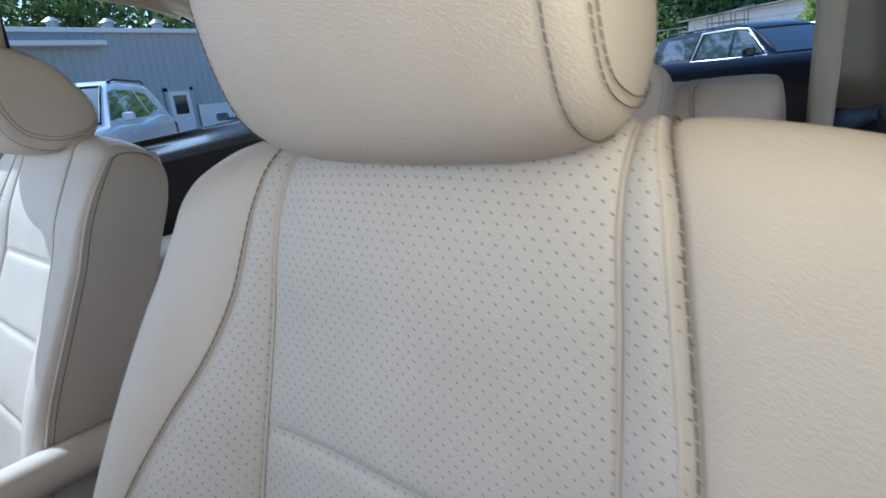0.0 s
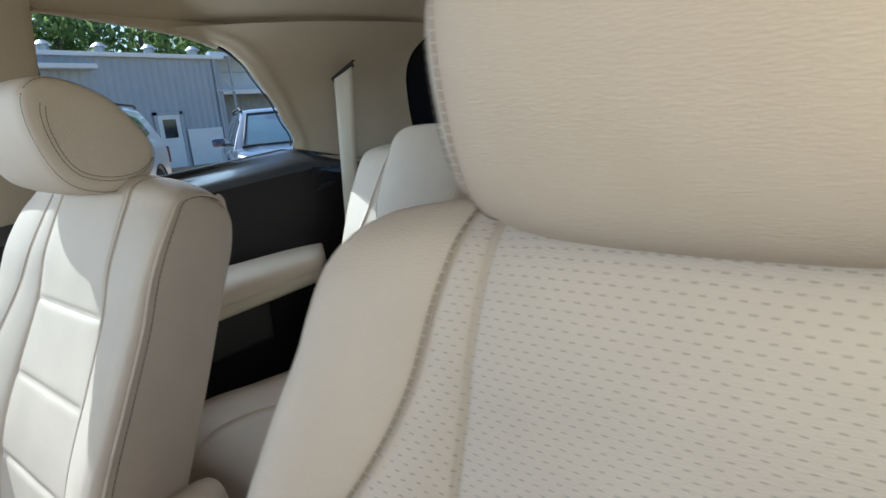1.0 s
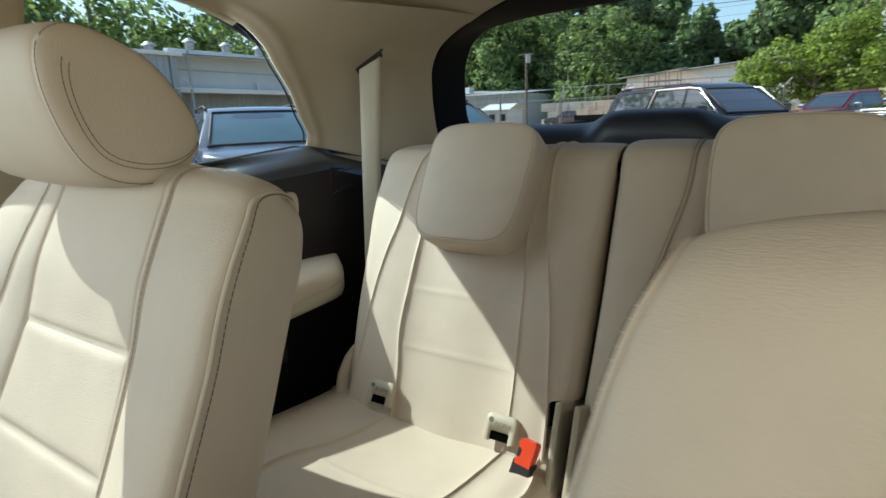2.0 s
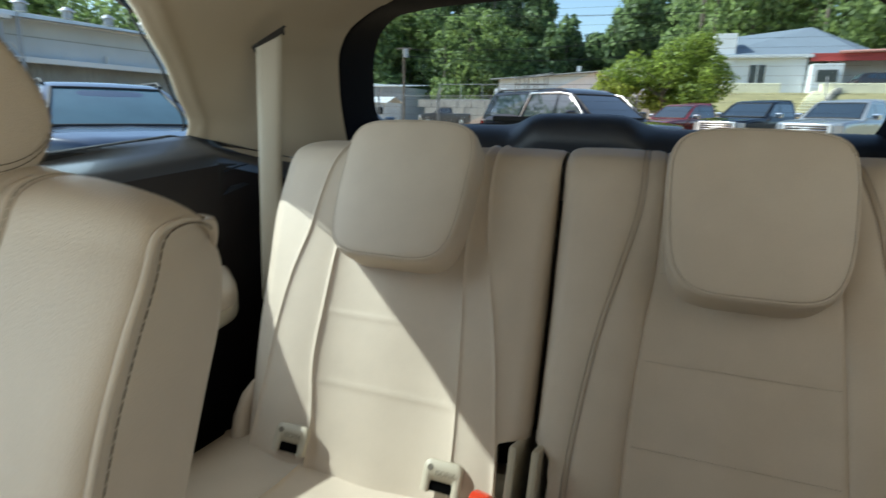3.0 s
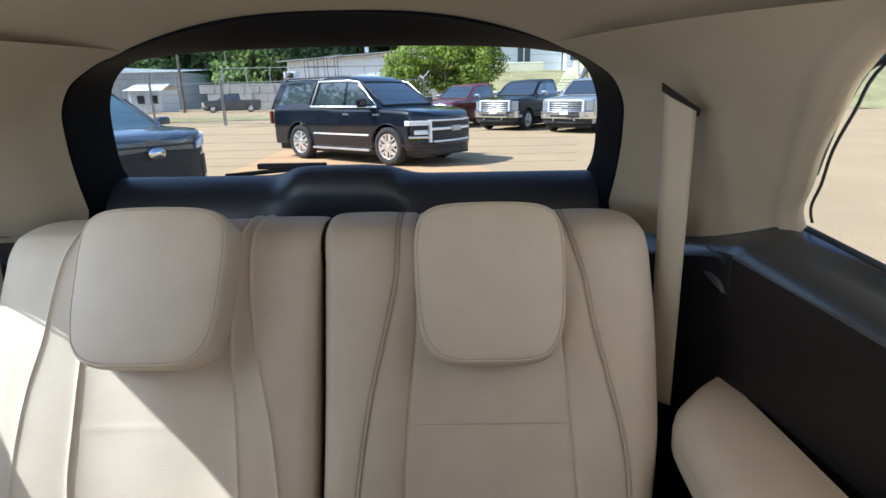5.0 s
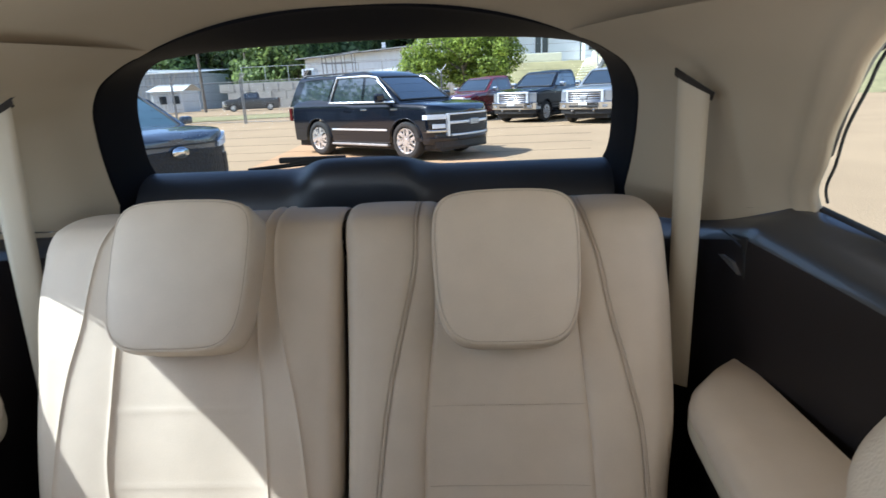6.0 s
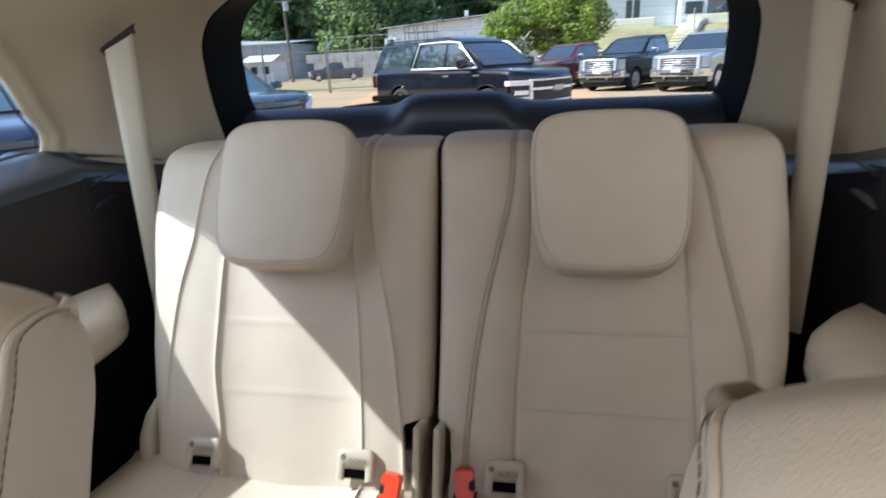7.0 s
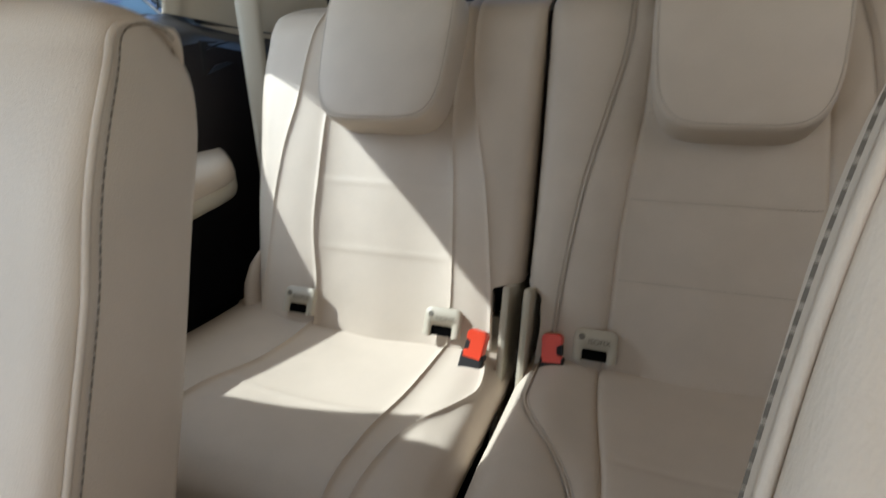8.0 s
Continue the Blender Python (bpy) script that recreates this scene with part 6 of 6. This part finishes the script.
def pole(x, y, h, label, lean=0.0):
    p = thing("utility_pole", (x, y, GROUND), label, "utility pole")
    tube("pole", [(0, 0, 0), (lean * 0.5, 0, h / 2), (lean, 0, h)], [0.17, 0.15, 0.12], WOOD, p)
    bm = bmesh.new()
    bmesh.ops.create_cone(bm, cap_ends=True, segments=16, radius1=0.28, radius2=0.28, depth=0.9, matrix=Matrix.Translation((lean + 0.35, -0.2, h - 0.7)))
    part("transformer", bm, STEEL, p, smooth=False)
    box_part("cross_arm", lean - 0.9, lean + 0.9, -0.08, 0.08, h - 0.25, h - 0.1, WOOD, p)


pole(-28.1, 60.5, 8.6, "weathered wooden utility pole with a grey transformer")
for k, (a, b, sag) in enumerate((((-28.5, 60.5, 8.4), (24, 92, 17.5), 2.2), ((-40, 64, 13.5), (24, 90, 16.6), 1.2), ((-28.5, 60.5, 7.7), (10, 90, 12.0), 1.5))):
    pts = [tuple(Vector(a).lerp(Vector(b), t) - Vector((0, 0, sag * 4 * t * (1 - t)))) for t in np.linspace(0, 1, 24)]
    tagged(tube("power_line", pts, 0.03, TRIM), "thin sagging overhead power line", "cable", "overhead lines")


def terrace():
    """Raised bank with grass, pale yellow wall, steps and the buildings on it."""
    g = []
    for t in np.linspace(0, 1, 14):
        y = 38.5 + 11.0 * t
        z = 0.03 + 3.3 * (t * t * (3 - 2 * t)) ** 0.9
        g.append([(x, y + 0.4 * noise.noise((x * 0.3, t, 0)), z + 0.08 * noise.noise((x * 0.5, y * 0.5, 2))) for x in np.linspace(2.5, 60, 60)])
    g.append([(x, 95, 3.5) for x in np.linspace(2.5, 60, 60)])
    bank = sheet("grass_bank", g, GRASS)
    tagged(bank, "sunlit mown grass bank rising to the terrace", "grass bank", kind="structure")
    w = tagged(new("retaining_wall"), "pale yellow painted concrete retaining wall", "wall", kind="structure")
    box_part("wall_section", 4.6, 8.7, 49.6, 50.3, 3.0, 4.05, YELLOW, w, bevel=0.05)
    box_part("wall_section", 11.4, 50, 49.6, 50.3, 3.3, 4.05, YELLOW, w, bevel=0.05)
    s = thing("steps", (8.7, 44.5, GROUND), "pale yellow painted concrete steps up the grass bank", "steps")
    n = 13
    def bank_z(y):
        t = min(max((y + 6.0) / 11.0, 0), 1)
        return 3.3 * (t * t * (3 - 2 * t)) ** 0.9

    for k in range(n):
        x, y = 0.1 + 2.6 * k / n, -1.0 + k * 0.5
        z = bank_z(y) + 0.10
        box_part("step", x - 0.1, x + 1.3, y, y + 0.75, z - 0.5, z + 0.05, YELLOW, s, bevel=0.02)
        box_part("side_block", x + 1.3, x + 1.5, y, y + 0.6, z - 0.5, z + 0.30, CONCRETE, s, bevel=0.02)
    tube("hand_rail", [(1.7, -1.0, bank_z(-1.0) + 1.1), (3.0, 5.2, bank_z(5.2) + 1.2)], 0.05, DULLSTEEL, s)


terrace()


def white_house():
    b = thing("white_house", (9.0, 58, 3.5), "white single-storey house with blue grey hipped roof", "house")
    box_part("wall", -4.6, 2.9, 0, 9, 0, 3.3, WHITEWALL, b, bevel=0.02)
    box_part("chimney_wall", -4.75, -2.9, -0.2, 1.6, 0, 5.3, WHITEWALL, b, bevel=0.03)
    roof = [(-4.9, -0.5, 3.3), (7.0, -0.5, 3.3), (10.5, 4, 3.3), (10.5, 10, 3.3), (-4.9, 10, 3.3), (-2.7, 4.2, 5.5), (3.6, 4.2, 6.2)]
    for idx in ((0, 1, 6, 5), (1, 2, 6), (2, 3, 6), (0, 5, 4), (3, 4, 5, 6)):
        flat_part("roof", [roof[i] for i in idx], ROOFBLUE, b)
    box_part("fascia", -4.9, 3.2, -0.6, -0.45, 3.12, 3.38, WHITEMETAL, b, bevel=0.02)
    for x in (-1.55,):
        win = box_part("window", x, x + 1.25, -0.06, 0.02, 1.0, 2.55, DARKGLASS, b, bevel=0)
        box_part("window_frame", x - 0.08, x + 1.33, -0.05, 0.0, 0.92, 1.0, WHITEMETAL, win, bevel=0)
        box_part("mullion", x + 0.55, x + 0.68, -0.09, 0.0, 1.0, 2.55, WHITEMETAL, win, bevel=0)
        box_part("window_sill", x - 0.2, x + 1.45, -0.2, 0.0, 0.86, 0.95, WHITEMETAL, win, bevel=0.01)
    porch = box_part("porch", 3.0, 5.3, -1.6, 0.1, 0, 2.5, WHITEWALL, b, bevel=0.05)
    box_part("porch_window", 3.4, 4.9, -1.66, -1.58, 1.0, 2.0, DARKGLASS, porch, bevel=0)
    box_part("porch_rail", 3.1, 5.2, -1.72, -1.66, 0.4, 0.55, WHITEMETAL, porch, bevel=0)
    c = thing("red_canopy", (20, 58, 3.5), "long open canopy with faded red fascia and roof edge", "canopy")
    box_part("fascia", -8, 30, -0.5, -0.3, 2.80, 3.45, REDPAINT, c, bevel=0.02)
    flat_part("roof", [(-6, -0.7, 3.5), (30, -0.7, 4.4), (30, 6, 4.6), (-6, 6, 4.0)], REDPAINT, c)
    tube("roof_edge", [(-6, -0.75, 3.5), (30, -0.75, 4.4)], 0.12, material("pale red edge", (0.62, 0.30, 0.25), 0.6), c)
    box_part("back_wall", -6, 30, 2.4, 2.7, 0, 3.4, WHITEWALL, c, bevel=0)
    for x in (-5.5, 3, 12, 21):
        tube("post", [(x, -0.4, 0), (x, -0.4, 2.4)], 0.1, WHITEMETAL, c)


white_house()
for place, col, lab in (((17.0, 55.5), CHARCOAL, "dark car parked under the red canopy"), ((21.5, 55.5), BLACKPAINT, "black car parked under the red canopy"), ((27.0, 55.5), WHITEPAINT, "white car parked under the red canopy")):
    v = vehicle("parked_car", lab, "car", place, (1.0, 0.05), col, **{**cross, "rails": False})
    v.location.z = 3.5


# ---- trees ----
def leaf_material(name, color, spread=0.35):
    m = bpy.data.materials.new(name)
    m.use_nodes = True
    n, li = m.node_tree.nodes, m.node_tree.links
    b = n["Principled BSDF"]
    geo = n.new("ShaderNodeNewGeometry")
    ramp = n.new("ShaderNodeMapRange")
    ramp.inputs["To Min"].default_value, ramp.inputs["To Max"].default_value = 1 - spread, 1 + spread
    li.new(geo.outputs["Random Per Island"], ramp.inputs["Value"])
    hue = n.new("ShaderNodeMix")
    hue.data_type = "RGBA"
    li.new(geo.outputs["Random Per Island"], hue.inputs["Factor"])
    hue.inputs["A"].default_value = (*color, 1)
    hue.inputs["B"].default_value = (color[0] * 1.3, color[1] * 1.15, color[2] * 0.9, 1)
    tone = n.new("ShaderNodeVectorMath")
    tone.operation = "SCALE"
    li.new(hue.outputs["Result"], tone.inputs[0])
    li.new(ramp.outputs[0], tone.inputs["Scale"])
    li.new(tone.outputs[0], b.inputs["Base Color"])
    b.inputs["Roughness"].default_value = 0.55
    through_leaf = n.new("ShaderNodeBsdfTranslucent")
    li.new(tone.outputs[0], through_leaf.inputs["Color"])
    blend = n.new("ShaderNodeMixShader")
    blend.inputs[0].default_value = 0.5
    li.new(b.outputs[0], blend.inputs[1])
    li.new(through_leaf.outputs[0], blend.inputs[2])
    li.new(blend.outputs[0], n["Material Output"].inputs[0])
    return m


LEAF_DARK = leaf_material("dark green leaves", (0.19, 0.285, 0.14), 0.5)
LEAF_MID = leaf_material("green leaves", (0.20, 0.295, 0.12), 0.45)
LEAF_BRIGHT = leaf_material("bright green leaves", (0.22, 0.31, 0.065), 0.6)


def leaves(name, blobs, count, size, mat, parent=None, label="", seed=1):
    """Many small leaf clumps over uneven balls: (x, y, z, radius, height share)."""
    rng = np.random.default_rng(seed)
    b = np.array(blobs, float)
    share = b[:, 3] ** 2
    pick = rng.choice(len(b), count, p=share / share.sum())
    d = rng.normal(size=(count, 3))
    d /= np.linalg.norm(d, axis=1, keepdims=True)
    lump = 1 + 0.18 * np.sin(5 * d[:, 0] + pick) * np.cos(4 * d[:, 1] + 2 * pick) + 0.12 * np.sin(9 * d[:, 2] + pick)
    rad = b[pick, 3] * lump * rng.uniform(0.62, 1.06, count) ** 0.7
    p = b[pick, :3] + d * rad[:, None] * np.stack([np.ones(count), np.ones(count), b[pick, 4]], -1)
    a = rng.normal(size=(count, 3)) * 0.6 + d
    a /= np.linalg.norm(a, axis=1, keepdims=True)
    u = np.cross(a, rng.normal(size=(count, 3)))
    u /= np.linalg.norm(u, axis=1, keepdims=True)
    v = np.cross(a, u)
    s = (size * rng.uniform(0.5, 1.3, count))[:, None]
    quad = np.stack([p - u * s, p - v * s * 0.55, p + u * s, p + v * s * 0.55], 1).reshape(-1, 3)
    data = bpy.data.meshes.new(name)
    idx = np.arange(count * 4).reshape(-1, 4)
    data.from_pydata(quad.tolist(), [], idx.tolist())
    return link_part(name, data, mat, parent, label)


def trunk(parent, h, r, seed, name="trunk"):
    rng = np.random.default_rng(seed)
    tube(name, [(0, 0, 0), (0.05 * h * rng.normal() * 0.3, 0, h * 0.5), (0.06 * h * rng.normal() * 0.4, 0.05 * h, h)], [r * 1.3, r, r * 0.5], WOOD, parent)
    for k in range(6):
        a = rng.uniform(0, math.tau)
        z = h * rng.uniform(0.35, 0.8)
        e = h * rng.uniform(0.35, 0.55)
        tube("limb", [(0, 0, z), (math.cos(a) * e * 0.5, math.sin(a) * e * 0.5, z + e * 0.4), (math.cos(a) * e, math.sin(a) * e, z + e * 0.6)], [r * 0.5, r * 0.35, r * 0.12], WOOD, parent)


bush = thing("broad_tree", (0.3, 35.5, GROUND), "broad bushy green tree in bright sun", "tree")
trunk(bush, 4.2, 0.16, 3)
rng = np.random.default_rng(5)
blobs = [(rng.uniform(-2.9, 2.9), rng.uniform(-2, 2), rng.uniform(1.4, 4.4), rng.uniform(0.5, 1.2), 0.8) for _ in range(34)] + [(1.3, 0, 5.0, 1.25, 0.8), (0.6, 0.3, 4.4, 1.5, 0.8), (-1.8, 0, 3.9, 1.3, 0.8), (2.6, 0, 3.4, 1.2, 0.8), (-3.0, 0, 2.6, 1.2, 0.8), (1.9, -0.5, 5.4, 0.8, 0.8)]
leaves("crown", blobs, 30000, 0.105, LEAF_BRIGHT, bush, seed=2)


def woods(name, x0, x1, y0, y1, z0, hmin, hmax, count, mat, seed, label, size=0.55, along="x", dip=None):
    rng = np.random.default_rng(seed)
    blobs, stems = [], []
    n = int(abs(x1 - x0 if along == "x" else y1 - y0) / 1.0)
    for k in range(n):
        x, y = rng.uniform(x0, x1), rng.uniform(y0, y1)
        h = rng.uniform(hmin, hmax) * (0.85 + 0.25 * math.sin(0.09 * (x if along == "x" else y) + seed))
        if dip:
            h *= 1 - dip[2] * math.exp(-((x - dip[0]) / dip[1]) ** 2)
        for _ in range(7):
            f = rng.uniform(0.12, 1.0)
            blobs.append((x + rng.normal() * 2.2 * (1.15 - f), y + rng.normal() * 1.5, z0 + h * f, rng.uniform(1.7, 3.2) * (1.2 - 0.5 * f), 0.85))
        stems.append((x, y, h))
    ob = leaves(name, blobs, count, size, mat, seed=seed)
    tagged(ob, label, "trees", kind="stuff")
    bm = bmesh.new()
    for x, y, h in stems[:90]:
        bmesh.ops.create_cone(bm, cap_ends=False, segments=7, radius1=0.3, radius2=0.12, depth=h * 0.8, matrix=Matrix.Translation((x, y, z0 + h * 0.4)))
    tagged(part(name + "_trunks", bm, WOOD, smooth=True), "dark trunks among the leaves of the woods", "trees", kind="stuff")


woods("far_woods", -100, 80, 100, 116, 0.0, 30, 38, 330000, LEAF_DARK, 11, "dense dark green woods behind the lot", size=0.62, dip=(-17.5, 6.5, 0.46))
woods("near_woods", -75, -22, 88, 97, 0.0, 13, 21, 80000, LEAF_MID, 12, "lighter green trees before the dark woods", size=0.42)
woods("hill_woods", 4, 75, 74, 92, 3.5, 15, 23, 90000, LEAF_MID, 13, "green trees behind the terrace houses", size=0.42)
woods("left_woods", -58, -46, -25, 60, 0.0, 15, 21, 80000, LEAF_MID, 14, "green trees behind the grey metal building", size=0.36, along="y")
